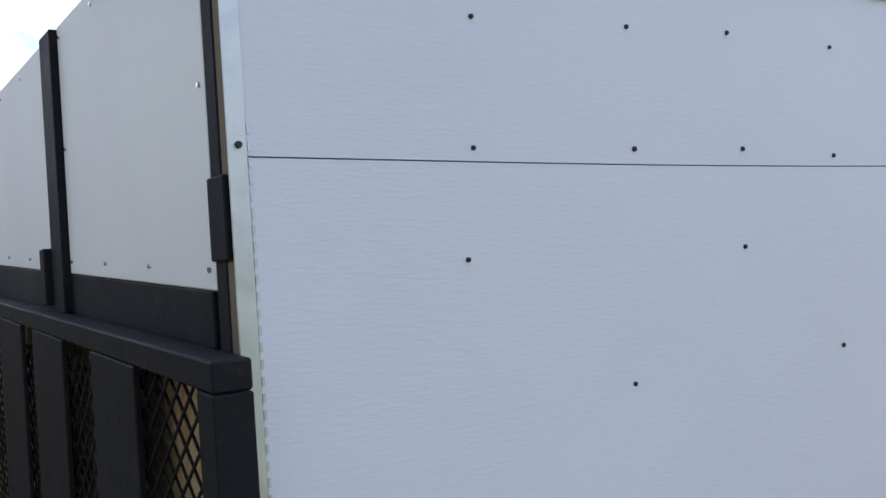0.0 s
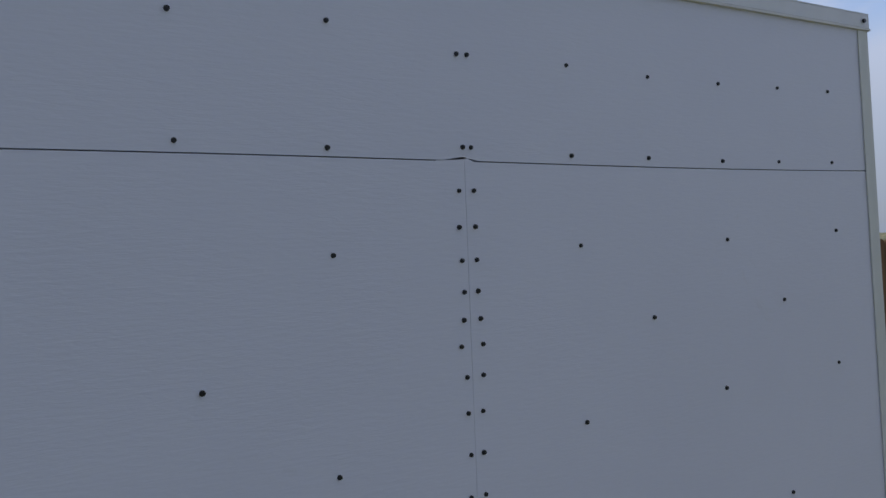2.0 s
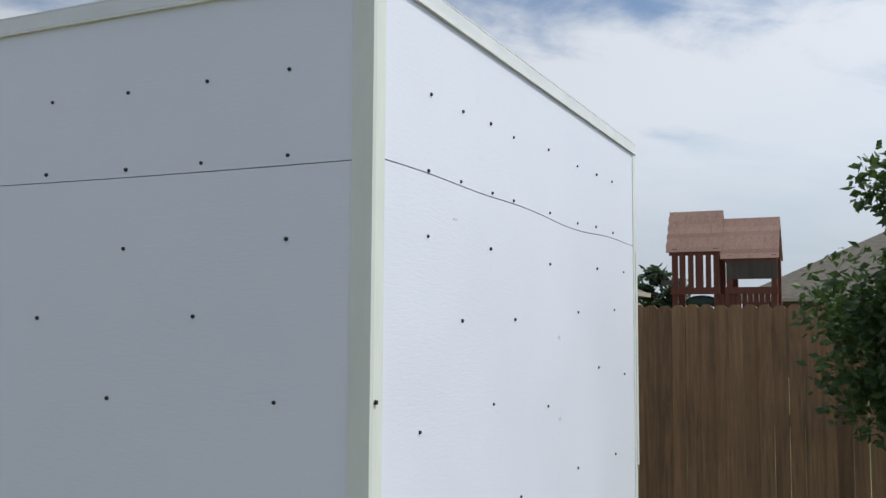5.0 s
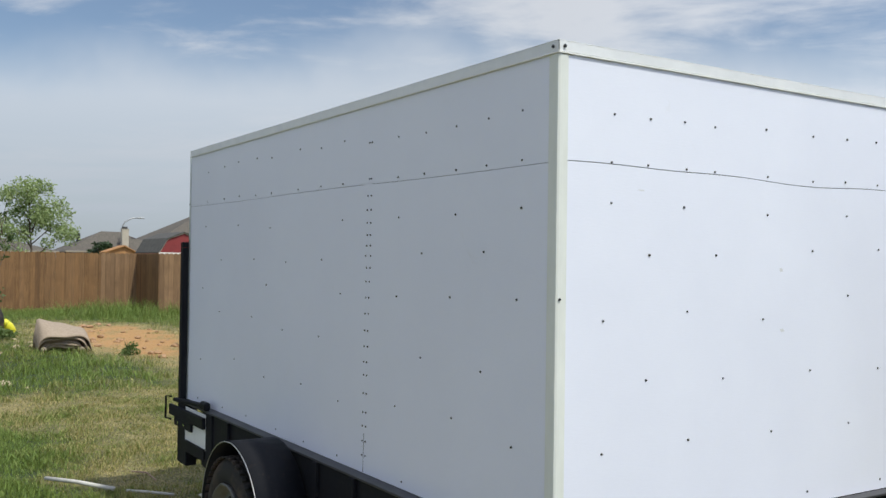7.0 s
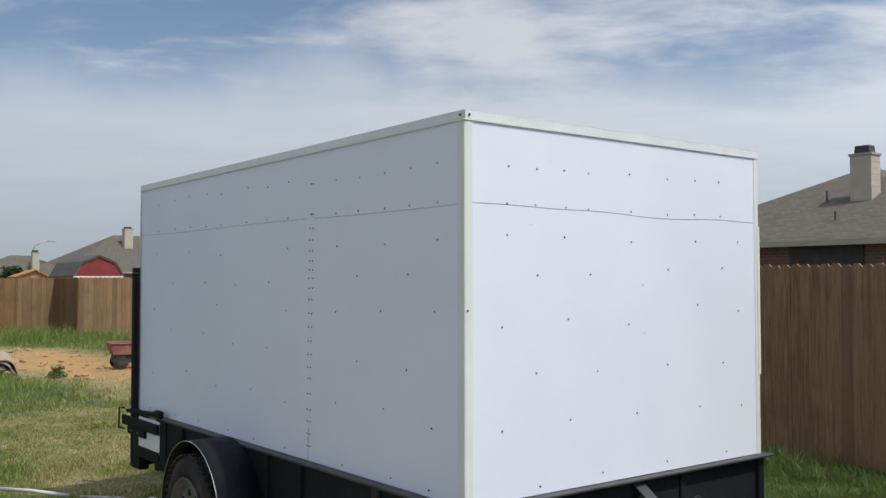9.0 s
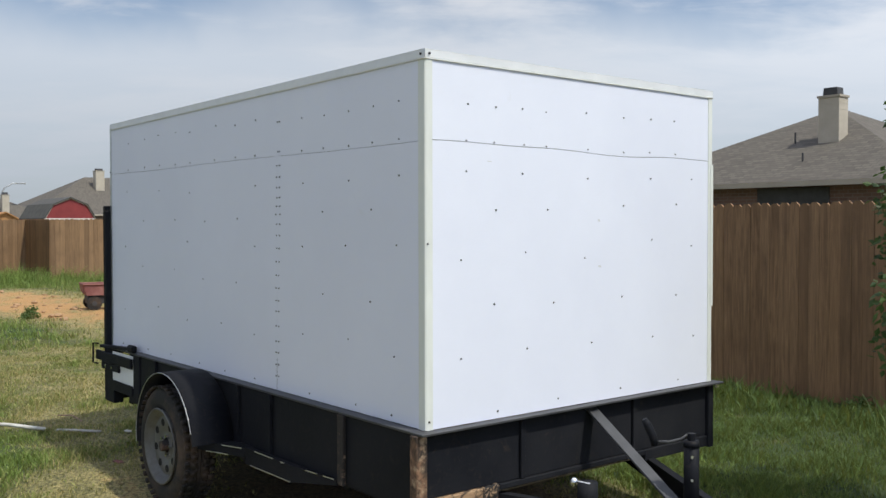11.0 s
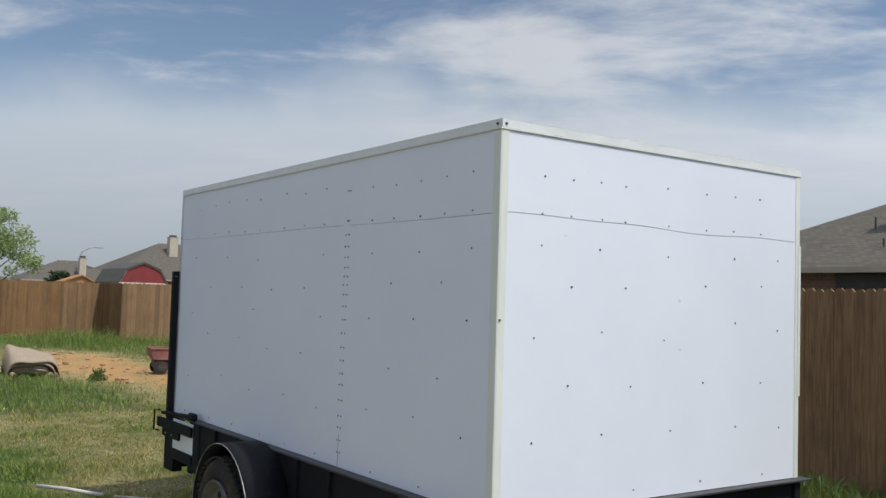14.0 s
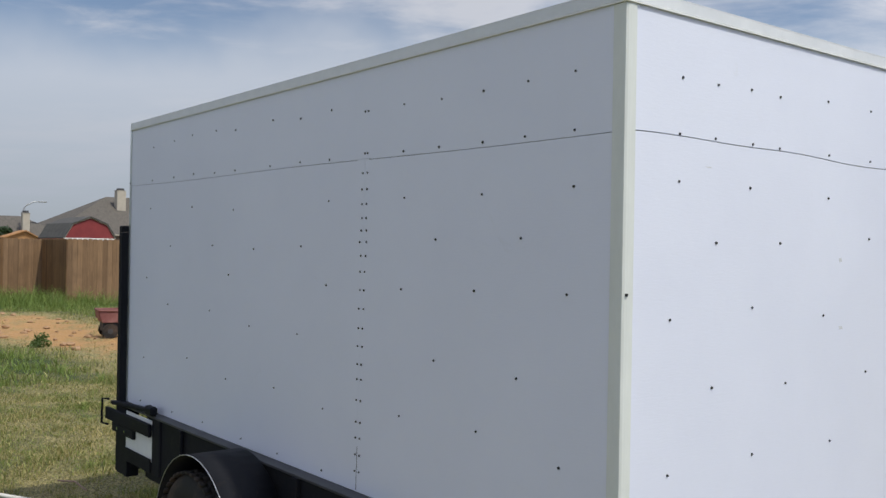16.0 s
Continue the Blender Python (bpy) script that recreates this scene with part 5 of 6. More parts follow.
def flood_mast(x, y, z, wide):
    m = thing("flood_light_mast", "distant pale flood light mast", "light mast")
    part("mast", tube((x, y, 0), (x, y, z), 0.09, 0.06), M["lamp_metal"], m)
    part("light_bar", block(x - wide, x + wide, y - wide, y + wide, z, z + 0.35), M["lamp_metal"], m)
    part("lamp_row", block(x - wide * 0.7, x + wide * 0.7, y - wide * 0.7, y + wide * 0.7, z + 0.45, z + 0.75), M["lamp_metal"], m)


flood_mast(51.4, 53.5, 7.2, 0.36)
flood_mast(67.9, 67.4, 6.7, 0.3)
flood_mast(46.0, 63.7, 7.6, 0.34)

# far row of houses beyond the back fence
far_a = hip_house("far brown-roofed house past the back fence", -82.0, -76.0, 12.9, 20.4, 2.25, 1.70, windows=())
chimney(far_a, -76.2, 17.15, 2.4, 4.08, 0.52, 0.52)
part("vent_pipe", tube((-79.0, 14.1, 2.6), (-79.0, 14.1, 3.75), 0.16, seg=10), M["dark_grey"], far_a)
far_b = hip_house("far brown-roofed house beside the red barn", -88.0, -76.0, 19.2, 33.5, 2.6, 3.4, windows=())
chimney(far_b, -80.0, 25.8, 4.7, 6.45, 0.75, 0.75)
hip_house("far grey-roofed house behind the young tree", -86.0, -76.0, 2.0, 11.6, 2.2, 1.45, windows=())


def barn(x, y0, y1):
    b = thing("barn_shed", "red gambrel barn shed with white trim", "shed")
    m, w = (y0 + y1) / 2, (y1 - y0) / 2
    prof = [(y0, 1.98), (y0 + w * 0.33, 2.72), (m, 3.08), (y1 - w * 0.33, 2.72), (y1, 1.98)]
    part("wall", prism([(y0, 0.0), (y1, 0.0)] + prof[::-1], "x", x - 4.6, x), M["barn_red"], b, "barn red boards")
    bm = bmesh.new()
    for (a, z), (c, zz) in zip(prof, prof[1:]):
        roof_slab(bm, [(x - 4.7, a, z + 0.06), (x + 0.1, a, z + 0.06), (x + 0.1, c, zz + 0.06), (x - 4.7, c, zz + 0.06)], 0.05)
    bmesh.ops.recalc_face_normals(bm, faces=bm.faces)
    part("roof", bm, M["grey_roof"], b, "dark grey felt roof")
    for (a, z), (c, zz) in zip(prof, prof[1:]):
        part("trim_board", beam((x + 0.03, a, z - 0.01), (x + 0.03, c, zz - 0.01), 0.03, 0.07, None, 0), M["fascia"], b)
    part("trim_board", block(x + 0.012, x + 0.05, y0, y1, 1.92, 2.02), M["white_paint"], b, "white trim board")
    for y in (y0, y1 - 0.09):
        part("trim_board", block(x + 0.012, x + 0.05, y, y + 0.09, 0.0, 1.919), M["white_paint"], b, "white trim board")
    return b


barn(-46.9, 11.80, 14.40)
o = thing("garden_shed", "small orange wooden shed past the fence", "shed")
part("wall", prism([(14.15, 0), (16.15, 0), (16.15, 2.20), (15.4, 2.58), (14.15, 2.20)], "x", -70.5, -69.0), M["orange_shed"], o)
bm = bmesh.new()
roof_slab(bm, [(-70.7, 13.95, 2.16), (-68.8, 13.95, 2.16), (-68.8, 15.4, 2.68), (-70.7, 15.4, 2.68)], 0.08)
roof_slab(bm, [(-70.7, 15.4, 2.68), (-68.8, 15.4, 2.68), (-68.8, 16.35, 2.16), (-70.7, 16.35, 2.16)], 0.08)
bmesh.ops.recalc_face_normals(bm, faces=bm.faces)
part("roof", bm, M["orange_shed"], o)

lamp = thing("street_lamp", "distant grey street lamp with a curved arm", "street lamp")
part("pole", pipe([(-77, 17.1, 0), (-77, 17.1, 4.2), (-77, 17.3, 4.7), (-76.9, 17.9, 5.05), (-76.9, 18.4, 5.1)], [0.09, 0.07, 0.06, 0.05, 0.05]), M["lamp_metal"], lamp, "", True)
part("lamp_head", block(-77.05, -76.75, 18.3, 18.9, 5.03, 5.14, 0.02), M["lamp_metal"], lamp)


# ---- play tower ----
def play_tower():
    p = thing("play_tower", "reddish wooden play tower with board roofs", "playset")
    y, deep = 16.02, 0.42
    for x0, x1, zr, z0 in ((-2.63, -1.67, 3.735, 2.965), (-1.68, -0.70, 3.575, 2.825)):
        n = 9
        for side in (-1, 1):
            lean = side * math.atan2(deep, zr - z0) * 0.84
            for k in range(n):
                f = (k + 0.5) / n
                at_y, at_z = y + side * deep * (1 - f), z0 + (zr - z0) * f
                bm = beam((x0 - 0.01 * (k % 2), at_y, at_z), (x1, at_y, at_z), 0.020, 1.02 * math.hypot(zr - z0, deep) / n, None, 0.002, roll=lean)
                part("roof_board", bm, M["pink_board"], p)
        for x in (x0 + 0.15, x1 - 0.08):
            for yy in (y - 0.36, y + 0.36):
                part("post", block(x - 0.05, x + 0.05, yy - 0.045, yy + 0.045, 0, z0 + 0.06, 0.005), M["red_wood"], p)
        part("beam", block(x0 + 0.05, x1 - 0.02, y - 0.40, y - 0.36, z0 - 0.06, z0 + 0.03), M["red_wood"], p)
        part("platform", block(x0 + 0.1, x1 - 0.02, y - 0.36, y + 0.36, 1.55, 1.62), M["red_wood"], p)
        part("platform_beam", block(x0 + 0.08, x1 - 0.02, y - 0.44, y - 0.38, 2.205, 2.325), M["red_wood"], p)
    for x, w in ((-2.38, 0.075), (-2.24, 0.095), (-2.11, 0.135), (-1.93, 0.09)):
        part("slat", block(x, x + w, y - 0.42, y - 0.39, 2.327, 2.95), M["red_wood"], p)
    for k in range(10):
        x = -1.70 + k * 0.096
        part("slat", block(x, x + 0.078, y - 0.42, y - 0.39, 1.62, 2.203), M["red_wood"], p)
    part("side_board", block(-1.58, -0.72, y - 0.41, y - 0.385, 2.465, 2.77), M["shed_wood"], p, "weathered grey-brown board")
    part("crossbar", block(-2.72, -2.50, y - 0.42, y - 0.35, 2.375, 2.465, 0.004), M["shed_wood"], p)
    bm = bmesh_ball((0, 0, 0), 1.0, 20)
    bm.transform(Matrix.LocRotScale((-2.03, y - 0.30, 2.07), None, (0.29, 0.10, 0.12)))
    part("canvas_swing", bm, M["swing_green"], p, "dark green canvas swing", True)


play_tower()


# ---- trees ----
def leaf_cloud(name, parent, mat, centres, count, size, rng, label=""):
    """Many small leaf blades scattered round clump centres (x, y, z, radius)."""
    verts, faces = [], []
    weights = [c[3] ** 2 for c in centres]
    for _ in range(count):
        cx, cy, cz, r = rng.choices(centres, weights)[0]
        d = Vector((rng.gauss(0, 1), rng.gauss(0, 1), rng.gauss(0, 0.8)))
        d = d.normalized() * r * (rng.random() ** 0.45)
        p = Vector((cx, cy, cz)) + d
        a = Vector((rng.gauss(0, 1), rng.gauss(0, 1), rng.gauss(-0.35, 0.6))).normalized()
        b = a.orthogonal().normalized()
        b.rotate(Matrix.Rotation(rng.uniform(0, math.tau), 3, a))
        L, W = size * rng.uniform(0.6, 1.3), size * rng.uniform(0.2, 0.36)
        n = a.cross(b)
        i = len(verts)
        verts += [p, p + a * L * 0.45 + b * W + n * W * 0.3, p + a * L, p + a * L * 0.45 - b * W + n * W * 0.3]
        faces += [(i, i + 1, i + 2), (i, i + 2, i + 3)]
    me = bpy.data.meshes.new(name)
    me.from_pydata([tuple(v) for v in verts], [], faces)
    me.materials.append(mat)
    ob = new(name, me)
    ob.parent = parent
    return tagged(ob, label)


def tree(label, x, y, base, height, spread, trunk_r, mat, count, leaf, rng, lean=(0, 0), limbs=7, tiers=3, taper=0.55):
    t = thing("tree", label, "tree")
    top = Vector((x + lean[0], y + lean[1], height * 0.93))
    pts = [Vector((x, y, -0.02)).lerp(top, f) + Vector((math.sin(f * 5) * 0.03, math.cos(f * 4) * 0.03, 0)) * height * 0.3 for f in (0, 0.25, 0.5, 0.75, 1)]
    trunk = part("trunk", pipe(pts, [trunk_r * k for k in (1.15, 0.9, 0.65, 0.4, 0.15)], 9), M["bark"], t, "", True)
    centres = []
    for k in range(limbs):
        f = 0.30 + 0.62 * (k + 0.5) / limbs
        root = pts[0].lerp(top, max(f, base / height * 0.9))
        ang = k * 2.4 + rng.uniform(-0.4, 0.4)
        out = spread * (0.55 + 0.6 * rng.random()) * (1.15 - taper * (k / limbs))
        tip = root + Vector((math.cos(ang) * out, math.sin(ang) * out, height * rng.uniform(0.06, 0.20)))
        mid = root.lerp(tip, 0.5) + Vector((0, 0, height * 0.02))
        part("limb", pipe([root, mid, tip], [trunk_r * 0.4, trunk_r * 0.26, trunk_r * 0.1], 6), M["bark"], trunk, "", True)
        for c in range(tiers):
            q = mid.lerp(tip, 0.2 + 0.5 * c) + Vector([rng.gauss(0, spread * 0.12) for _ in range(3)])
            if q.z > base * 0.85:
                centres.append((q.x, q.y, q.z, spread * rng.uniform(0.20, 0.36)))
    centres.append((top.x, top.y, top.z, spread * 0.26))
    leaf_cloud("crown", t, mat, centres, count, leaf, rng)
    return t


TREE_RNG = random.Random(21)
tree("young dark green leafy tree before the fence", 1.25, 2.70, 0.62, 2.32, 0.71, 0.03, M["leaf_dark"], 19000, 0.054, TREE_RNG, limbs=17, taper=0.85)
tree("feathery pale green young tree behind the back fence", -30.0, 3.2, 1.3, 3.95, 1.12, 0.05, M["leaf_light"], 8000, 0.10, TREE_RNG, lean=(0.2, -0.25), limbs=15, taper=0.7)
tree("thin sapling with few dark leaves beside the porch", -11.75, -0.32, 0.5, 2.55, 0.22, 0.018, M["leaf_dark"], 190, 0.07, TREE_RNG, lean=(0.0, 0.30), limbs=9)
tree("dark green bushy tree between the houses", -10.15, 41.0, 1.4, 4.4, 1.5, 0.12, M["leaf_far"], 2600, 0.30, TREE_RNG)
tree("dark green bushy tree behind the play tower", -6.9, 36.0, 1.0, 3.9, 1.1, 0.1, M["leaf_far"], 2400, 0.28, TREE_RNG)
tree("small dark far tree by the orange shed", -74.0, 14.9, 1.0, 3.0, 1.1, 0.1, M["leaf_far"], 700, 0.4, TREE_RNG)


# ---- porch shed beyond the lawn ----
def porch():
    p = thing("porch_shed", "grey-brown wooden shed with a covered porch", "shed")
    x, y1 = -12.6, -0.15
    y0 = y1 - 3.5
    ym = (y0 + y1) / 2
    # deck
    for k in range(5):
        xx = x + 0.02 + k * 0.145
        part("deck_board", block(xx, xx + 0.138, y0, y1 + 0.01, 0.285, 0.315, 0.004), M["deck"], p)
    part("deck_beam", block(x + 0.73, x + 0.77, y0, y1 + 0.01, 0.05, 0.284, 0.004), M["deck"], p, "pale deck front board")
    part("deck_beam", block(x + 0.02, x + 0.725, y1 - 0.03, y1 + 0.01, 0.05, 0.284, 0.004), M["deck"], p)
    part("step", block(x + 0.78, x + 1.0, y0 + 0.3, y1 + 0.02, 0.0, 0.12, 0.01), M["deck"], p, "weathered low step")
    # wall behind with a dark opening, framed by posts
    part("back_wall", block(x - 2.4, x - 2.3, y0, y1, 0.0, 2.54), M["shed_wood"], p)
    part("side_wall", block(x - 2.299, x - 0.02, y1 - 0.07, y1, 0.0, 2.54), M["shed_wood"], p)
    part("side_wall", block(x - 2.299, x - 0.02, y0, y0 + 0.07, 0.0, 2.54), M["shed_wood"], p)
    n = 22
    for k in range(n):
        yy = y0 + 0.14 + (y1 - y0 - 0.28) * k / n
        part("wall_board", block(x - 0.05, x - 0.02, yy, yy + (y1 - y0 - 0.28) / n - 0.006, 0.30, 1.10, 0.003), M["shed_wood"], p)
    part("rail", block(x - 0.07, x + 0.02, y0 + 0.14, y1 - 0.14, 1.19, 1.29, 0.006), M["shed_wood"], p)
    part("rail", block(x - 0.07, x + 0.0, y0 + 0.14, y1 - 0.14, 1.102, 1.14, 0.006), M["shed_wood"], p)
    for yy in (y0, y1 - 0.13):
        part("post", block(x - 0.1, x + 0.04, yy, yy + 0.13, 0.316, 2.66, 0.006), M["shed_wood"], p)
    part("post", block(x - 0.09, x + 0.0, y1 - 0.28, y1 - 0.18, 1.30, 2.54, 0.006), M["deck"], p, "pale weathered inner post")
    part("lintel", block(x - 0.08, x + 0.03, y0 + 0.131, y1 - 0.131, 2.55, 2.66, 0.006), M["shed_wood"], p)
    part("ceiling_board", block(x - 2.3, x - 0.1, y0 + 0.08, y1 - 0.08, 2.545, 2.585), M["shed_wood"], p)
    # gable roof facing the lawn
    part("gable", prism([(y0 + 0.05, 2.67), (y1 - 0.05, 2.67), (ym, 3.44)], "x", x - 0.06, x - 0.01), M["siding"], p, "pale board gable")
    bm = bmesh.new()
    roof_slab(bm, [(x - 2.6, y0 - 0.06, 2.74), (x + 0.3, y0 - 0.06, 2.74), (x + 0.3, ym, 3.66), (x - 2.6, ym, 3.66)], 0.08)
    roof_slab(bm, [(x - 2.6, ym, 3.66), (x + 0.3, ym, 3.66), (x + 0.3, y1 + 0.06, 2.74), (x - 2.6, y1 + 0.06, 2.74)], 0.08)
    bmesh.ops.recalc_face_normals(bm, faces=bm.faces)
    part("roof", bm, M["grey_roof"], p, "dark grey roof")
    for yy in (y0 - 0.06, y1 + 0.06):
        part("barge_board", beam((x + 0.32, yy, 2.66), (x + 0.32, ym, 3.58), 0.03, 0.16, None, 0.003), M["shed_wood"], p)
    part("eave_board", block(x - 0.2, x + 0.3, y1 + 0.005, y1 + 0.05, 2.56, 2.655, 0.004), M["shed_wood"], p)
    # wooden ladder leaning on the porch front
    lad = thing("ladder", "small wooden ladder leaning on the porch", "ladder")
    for yy in (-1.04, -0.68):
        part("stile", beam((x + 0.30, yy, 0.315), (x + 0.06, yy + 0.05, 1.28), 0.03, 0.06), M["deck"], lad)
    for f in (0.2, 0.42, 0.64, 0.84):
        a = Vector((x + 0.30, -1.025, 0.315)).lerp(Vector((x + 0.06, -0.975, 1.28)), f)
        part("rung", beam(a, a + Vector((0, 0.33, 0)), 0.03, 0.025, None, 0.003), M["shed_wood"], lad)


porch()


# ---- loose things on the lawn ----
def carpet():
    """A folded length of carpet, slumped from its high back to an arched front."""
    c = thing("folded_carpet", "folded tan carpet lying on the grass", "carpet", pose(-15.22, 1.36, 0, 0, 0, -6))

    def sheet(depth, half, high, low, thick, seed, sag):
        """A thick sheet that slopes from a high back edge to an arched front edge."""
        bm = bmesh.new()
        rings, n = [], 18
        for k in range(n + 1):
            f = k / n
            y = (2 * f - 1) * half
            arch = max(0.0, 1 - abs(2 * f - 1) ** 5)
            h = 0.045 + low * arch ** 0.6 + 0.012 * math.sin(f * 9 + seed)
            H = (high - sag * f) * (0.30 + 0.70 * max(0.0, 1 - abs(2 * f - 1) ** 16) ** 0.5) + 0.008 * math.sin(f * 14 + seed)
            d = depth + 0.03 * math.sin(f * 5 + seed)
            m = (H + h) / 2
            prof = [(-0.42, 0.0), (-0.44, H * 0.6), (-0.38, H), (-0.30, H + 0.012), (0.0, m + 0.035), (d - 0.06, h + 0.022), (d - 0.01, h + 0.004), (d, h - thick * 0.5), (d - 0.03, h - thick * 0.95)]
            prof += [(0.0, m - thick * 0.8), (-0.30, H - thick), (-0.36, H * 0.6), (-0.36, 0.0)]
            rings.append([bm.verts.new((u, y + 0.02 * math.sin(u * 6 + seed), max(0.003, z))) for u, z in prof])
        m = len(rings[0])
        for p, q in zip(rings, rings[1:]):
            for i in range(m):
                bm.faces.new((p[i], p[(i + 1) % m], q[(i + 1) % m], q[i]))
        bm.faces.new(rings[0]), bm.faces.new(rings[-1][::-1])
        bmesh.ops.recalc_face_normals(bm, faces=bm.faces)
        part("sheet", bm, M["carpet"], c, "", True)

    sheet(0.36, 0.44, 0.56, 0.25, 0.040, 0.4, 0.20)
    sheet(0.33, 0.40, 0.50, 0.20, 0.035, 1.9, 0.20)
    sheet(0.24, 0.34, 0.42, 0.14, 0.035, 3.1, 0.18)
    sheet(0.25, 0.31, 0.33, 0.105, 0.040, 4.2, 0.14)
    sheet(0.22, 0.28, 0.22, 0.060, 0.045, 5.0, 0.08)
    for y, r in ((-0.32, 0.05), (0.30, 0.045)):
        part("curled_edge", pipe([(-0.30, y, r), (0.0, y * 1.04, r * 1.05), (0.33, y, r)], r, 10), M["carpet"], c, "", True)


carpet()


def wagon():
    w = thing("pull_wagon", "faded red toy wagon with black wheels", "wagon", pose(-15.07, 3.97, 0, 0, 0, 80) @ Matrix.Scale(0.95, 4))
    bm = prism([(-0.48, 0.30), (0.48, 0.30), (0.55, 0.52), (-0.55, 0.52)], "y", -0.27, 0.27)
    top = [f for f in bm.faces if f.normal.z > 0.9]
    bmesh.ops.inset_region(bm, faces=top, thickness=0.03)
    for f in top:
        for v in f.verts:
            v.co.z -= 0.16
    part("tub", bm, M["wagon_red"], w, "faded red tub")
    # black block added between the wheels to darken the tub's underside
    part("undertray", block(-0.46, 0.46, -0.22, 0.22, 0.13, 0.299, 0.01), M["dark_grey"], w, "black block that darkens the underside of the tub")
    part("rim", pipe([(-0.55, -0.28, 0.52), (0.55, -0.28, 0.52), (0.55, 0.28, 0.52), (-0.55, 0.28, 0.52)], 0.018, 6, None, True), M["wagon_red"], w)
    for x in (-0.34, 0.34):
        part("axle", tube((x, -0.28, 0.14), (x, 0.28, 0.14), 0.014), M["black"], w)
        part("axle_bracket", block(x - 0.05, x + 0.05, -0.15, 0.15, 0.15, 0.299), M["black"], w)
        for y in (-0.26, 0.26):
            wheel = part("wheel", tube((x, y - 0.03, 0.14), (x, y + 0.03, 0.14), 0.14, seg=20), M["tyre"], w)
            part("hub", tube((x, y - 0.036, 0.14), (x, y + 0.036, 0.14), 0.05, seg=12), M["dark_grey"], wheel)
    part("handle", pipe([(0.55, 0, 0.30), (0.66, 0.02, 0.55), (0.70, 0.05, 0.98)], 0.013), M["black"], w)
    part("handle_grip", pipe([(0.70, -0.08, 0.99), (0.70, 0.18, 0.99)], 0.018), M["black"], w)


wagon()


def loose_items():
    t = thing("old_tyre", "black tyre leaning among weeds by the porch", "tyre", pose(-18.3, 0.62, 0.32, 0, 22, 14))
    bm = lathe([(0.19, 0.09), (0.28, 0.10), (0.33, 0.07), (0.335, 0.0), (0.33, -0.07), (0.28, -0.10), (0.19, -0.09), (0.17, 0.0), (0.19, 0.09)], 28)
    part("casing", bm, M["tyre"], t, "", True)
    y = thing("yellow_toy", "bright yellow plastic toy on the grass", "toy", pose(-18.75, 0.88, 0.03, 0, 0, 20) @ Matrix.Scale(0.8, 4))
    part("body", pipe([(0, -0.12, 0.30), (0, 0.0, 0.34), (0, 0.12, 0.22), (0, 0.2, 0.1), (0, 0.22, 0.02)], [0.06, 0.10, 0.12, 0.11, 0.05], 10), M["yellow"], y, "", True)
    part("base", block(-0.14, 0.14, -0.1, 0.24, 0.0, 0.05, 0.02), M["yellow"], y)
    pole = thing("white_pole", "long weathered white pole lying in the grass", "pole")
    part("pole", pipe([(-4.96, -0.615, 0.044), (-4.72, -0.455, 0.050), (-4.45, -0.255, 0.034)], 0.014, 8), M["pale_pole"], pole, "", True)
    pl = thing("white_pole", "short weathered white pole sunk in the grass", "pole")
    part("pole", pipe([(-4.37, -0.19, 0.032), (-4.25, -0.09, 0.036), (-4.10, 0.055, 0.032)], 0.009, 8), M["pale_pole"], pl, "", True)
    st = thing("white_stick", "short pale stick lying in the grass", "stick")
    part("stick", pipe([(-1.345, -0.16, 0.03), (-1.24, -0.09, 0.030)], 0.0055, 6), M["pale_pole"], st, "", True)
    for x, y, w, name, mat, lab in ((-3.10, -0.17, 0.035, "red_scrap", "wagon_red", "scrap of faded red plastic in the grass"), (-3.98, 0.22, 0.03, "white_scrap", "pale_pole", "scrap of white paper in the grass")):
        sc = thing(name, lab, "litter", pose(x, y, 0.03, 8, 12, 40))
        bm = prism([(-w, -w * 0.5), (w * 0.2, -w * 0.7), (w, w * 0.1), (w * 0.3, w * 0.6), (-w * 0.7, w * 0.4)], "z", 0.0, 0.006)
        part("scrap", bm, M[mat], sc)
    tw = thing("twig", "pale bare twig lying in the grass", "twig")
    part("twig", pipe([(-4.95, -0.01, 0.03), (-4.78, 0.05, 0.05), (-4.60, 0.07, 0.03)], 0.005, 6), M["pink_board"], tw, "", True)


loose_items()


def weed(x, y, height, count, rng, label):
    """A clump of upright weed blades and leaves."""
    w = thing("weed_clump", label, "weed")
    centres = [(x + rng.gauss(0, height * 0.22), y + rng.gauss(0, height * 0.3), height * rng.uniform(0.12, 0.7), height * 0.26) for _ in range(9)]
    bm = bmesh.new()
    for k in range(7):
        a = rng.uniform(0, math.tau)
        pipe([(x, y, -0.01), (x + math.cos(a) * height * 0.15, y + math.sin(a) * height * 0.15, height * 0.5), (x + math.cos(a) * height * 0.35, y + math.sin(a) * height * 0.35, height * rng.uniform(0.7, 1.0))], [0.006, 0.004, 0.002], 5, bm)
    tagged(part("stalks", bm, M["leaf_dark"], w), kind="stuff")
    leaf_cloud("leaves", w, M["leaf_weed"], centres, count, height * 0.22, rng)


WEED_RNG = random.Random(31)
for wx, wy, wh in ((-14.2, 2.25, 0.24), (-18.0, 0.72, 0.45), (-17.6, 0.55, 0.34)):
    weed(wx, wy, wh, 420, WEED_RNG, "clump of green weeds in the lawn")
for wx, wy, wh in ((0.4, 5.38, 0.15), (1.6, 5.25, 0.14), (-0.9, 5.38, 0.16), (3.9, 4.08, 0.10), (4.5, 4.05, 0.13), (5.3, 4.06, 0.12)):
    weed(wx, wy, wh, 240, WEED_RNG, "low green weeds at the foot of the fence")


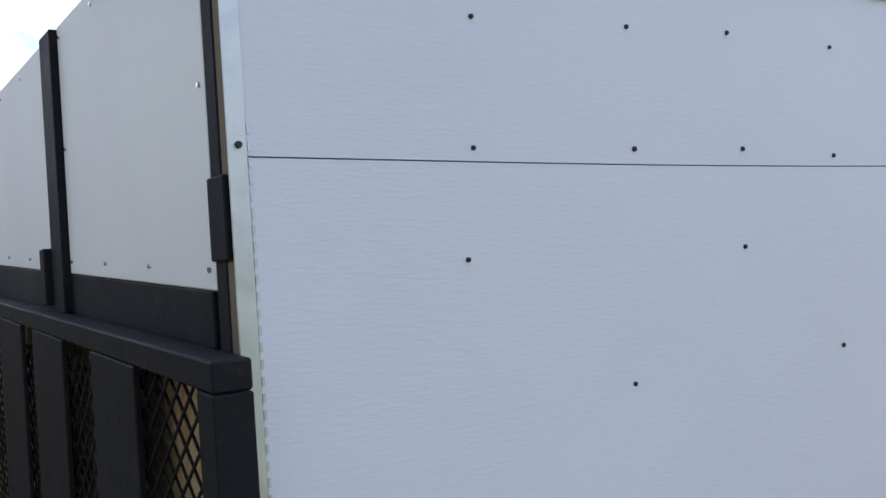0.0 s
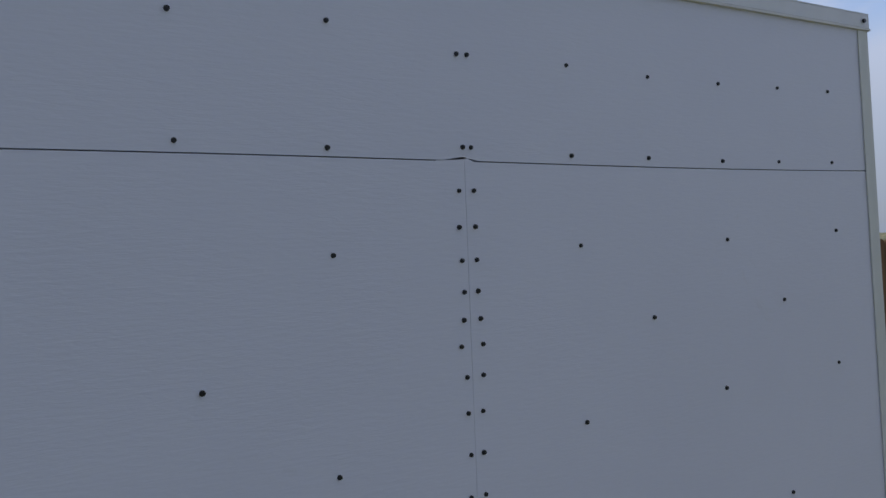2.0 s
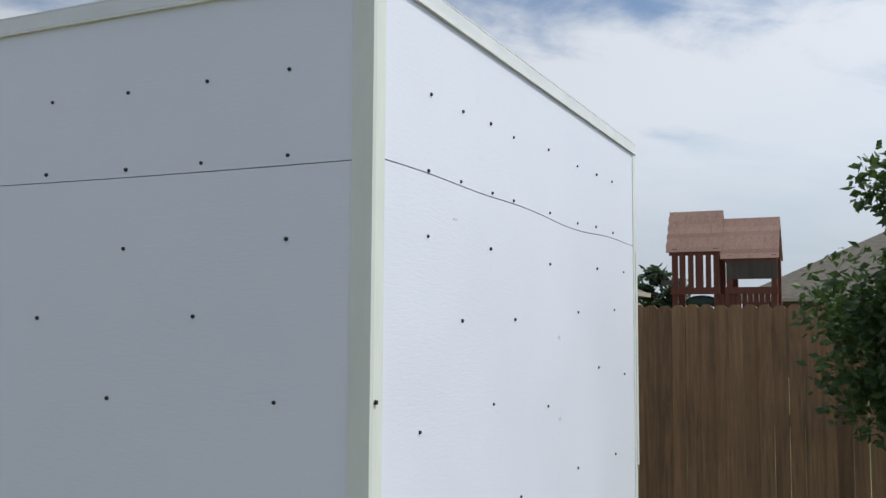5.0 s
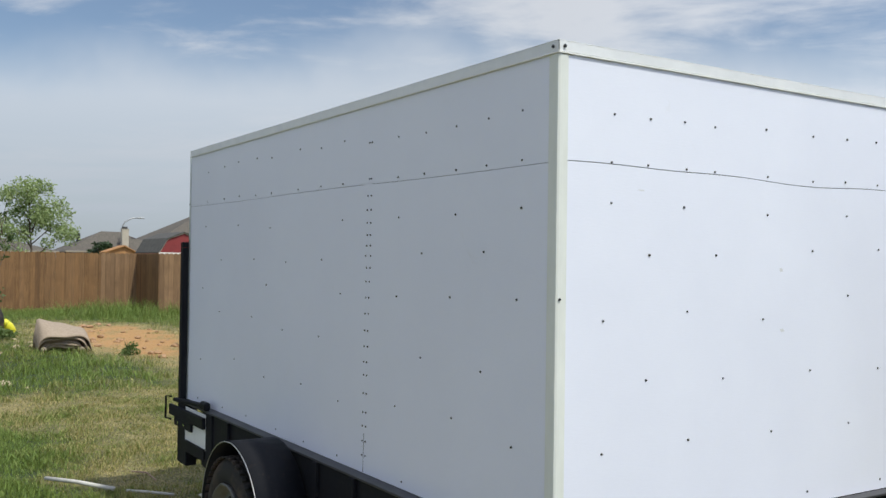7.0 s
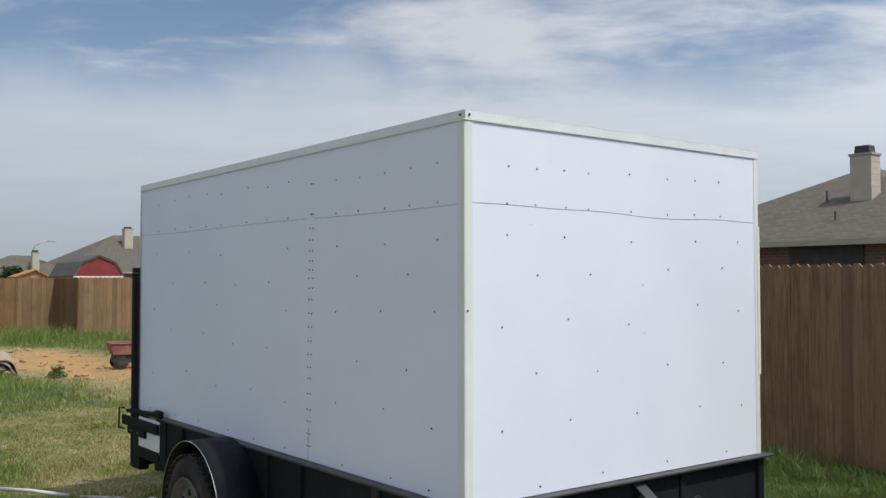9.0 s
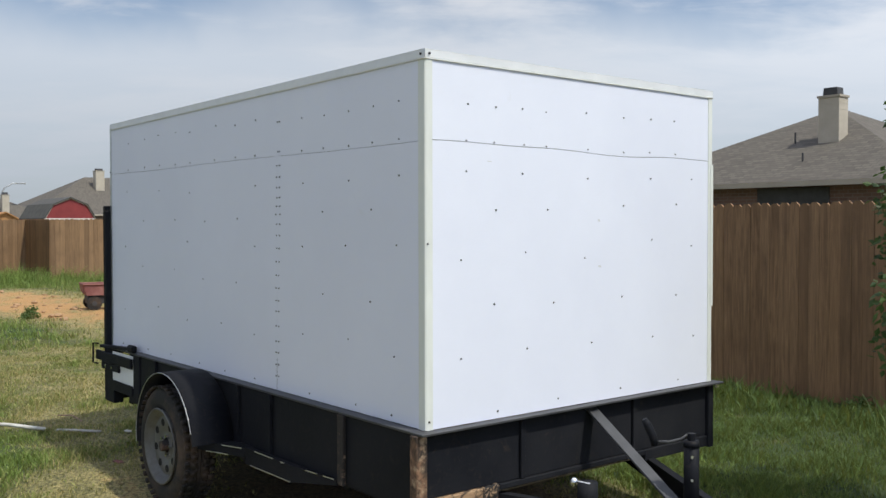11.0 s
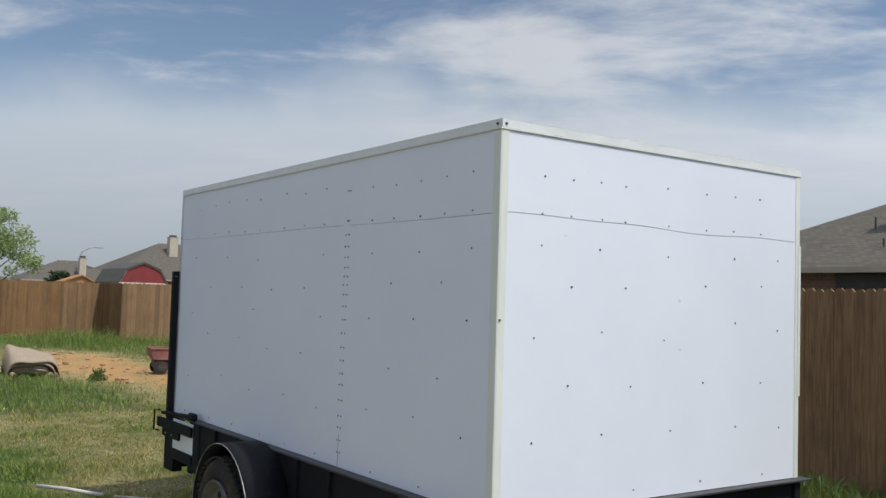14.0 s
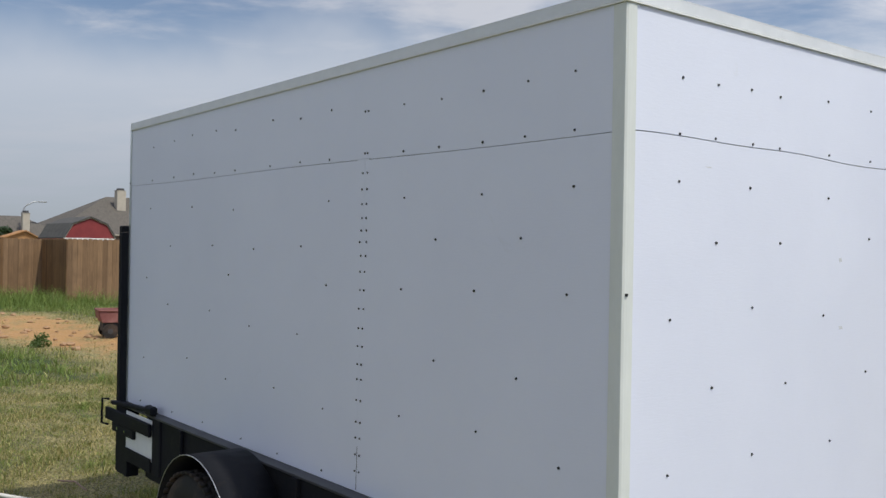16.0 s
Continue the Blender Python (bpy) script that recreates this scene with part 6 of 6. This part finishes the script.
def rock_mesh(rng, mat, flat=0.6):
    bm = bmesh.new()
    bmesh.ops.create_icosphere(bm, subdivisions=2, radius=1.0)
    seed = Vector((rng.uniform(0, 50), rng.uniform(0, 50), rng.uniform(0, 50)))
    for v in bm.verts:
        v.co *= 1 + 0.45 * noise.noise(v.co * 1.3 + seed)
        v.co.z *= flat
    return mesh_of(bm, "rock", mat)


ROCK_RNG = random.Random(8)
ROCKS = [rock_mesh(ROCK_RNG, M["rock"]) for _ in range(5)]
CLODS = [rock_mesh(ROCK_RNG, M["clod"]) for _ in range(4)]


def rock(x, y, r, label, group="", kinds=ROCKS):
    ob = new("rock", ROCK_RNG.choice(kinds))
    ob.matrix_world = pose(x, y, r * 0.22, 0, 0, ROCK_RNG.uniform(0, 360)) @ Matrix.Diagonal((r * ROCK_RNG.uniform(0.8, 1.3), r * ROCK_RNG.uniform(0.7, 1.1), r, 1))
    tagged(ob, label, "rock", group)


rock(0.875, 2.05, 0.062, "flat tan limestone rock in the grass", "", CLODS)
rock(0.95, 1.55, 0.05, "small tan stone in the grass")
rock(0.42, 1.15, 0.07, "small pale limestone rock by the drawbar")
rock(-10.6, -0.16, 0.10, "small white stone in the lawn")
rock(-10.2, 0.05, 0.05, "small white stone in the lawn")
for k in range(14):
    rock(-16.6 + ROCK_RNG.gauss(0, 1.2), 0.95 + ROCK_RNG.gauss(0, 0.35), ROCK_RNG.uniform(0.03, 0.07), "small pale stone in the lawn", "pale stones by the carpet")
for k in range(120):
    kinds = ROCKS if k % 3 == 0 else CLODS
    rock(ROCK_RNG.gauss(-0.30, 0.42), ROCK_RNG.gauss(0.12, 0.24), ROCK_RNG.uniform(0.005, 0.014) * (1.4 if k % 9 == 0 else 1.0), "small dusty stone in the bare soil", "stones below the trailer", kinds)
for k in range(60):
    a, r = ROCK_RNG.uniform(0, math.tau), ROCK_RNG.random() ** 0.5
    rock(-17.3 + math.cos(a) * r * 4.6, 3.2 + math.sin(a) * r * 1.3, ROCK_RNG.uniform(0.025, 0.085), "broken dry clod in the bare soil", "clods in the bare soil", CLODS)
for k in range(16):
    rock(ROCK_RNG.gauss(2.85, 0.22), ROCK_RNG.gauss(2.48, 0.09), ROCK_RNG.uniform(0.012, 0.038), "small pale stone in the grass", "stones in the side yard", (ROCKS, CLODS)[k % 2])
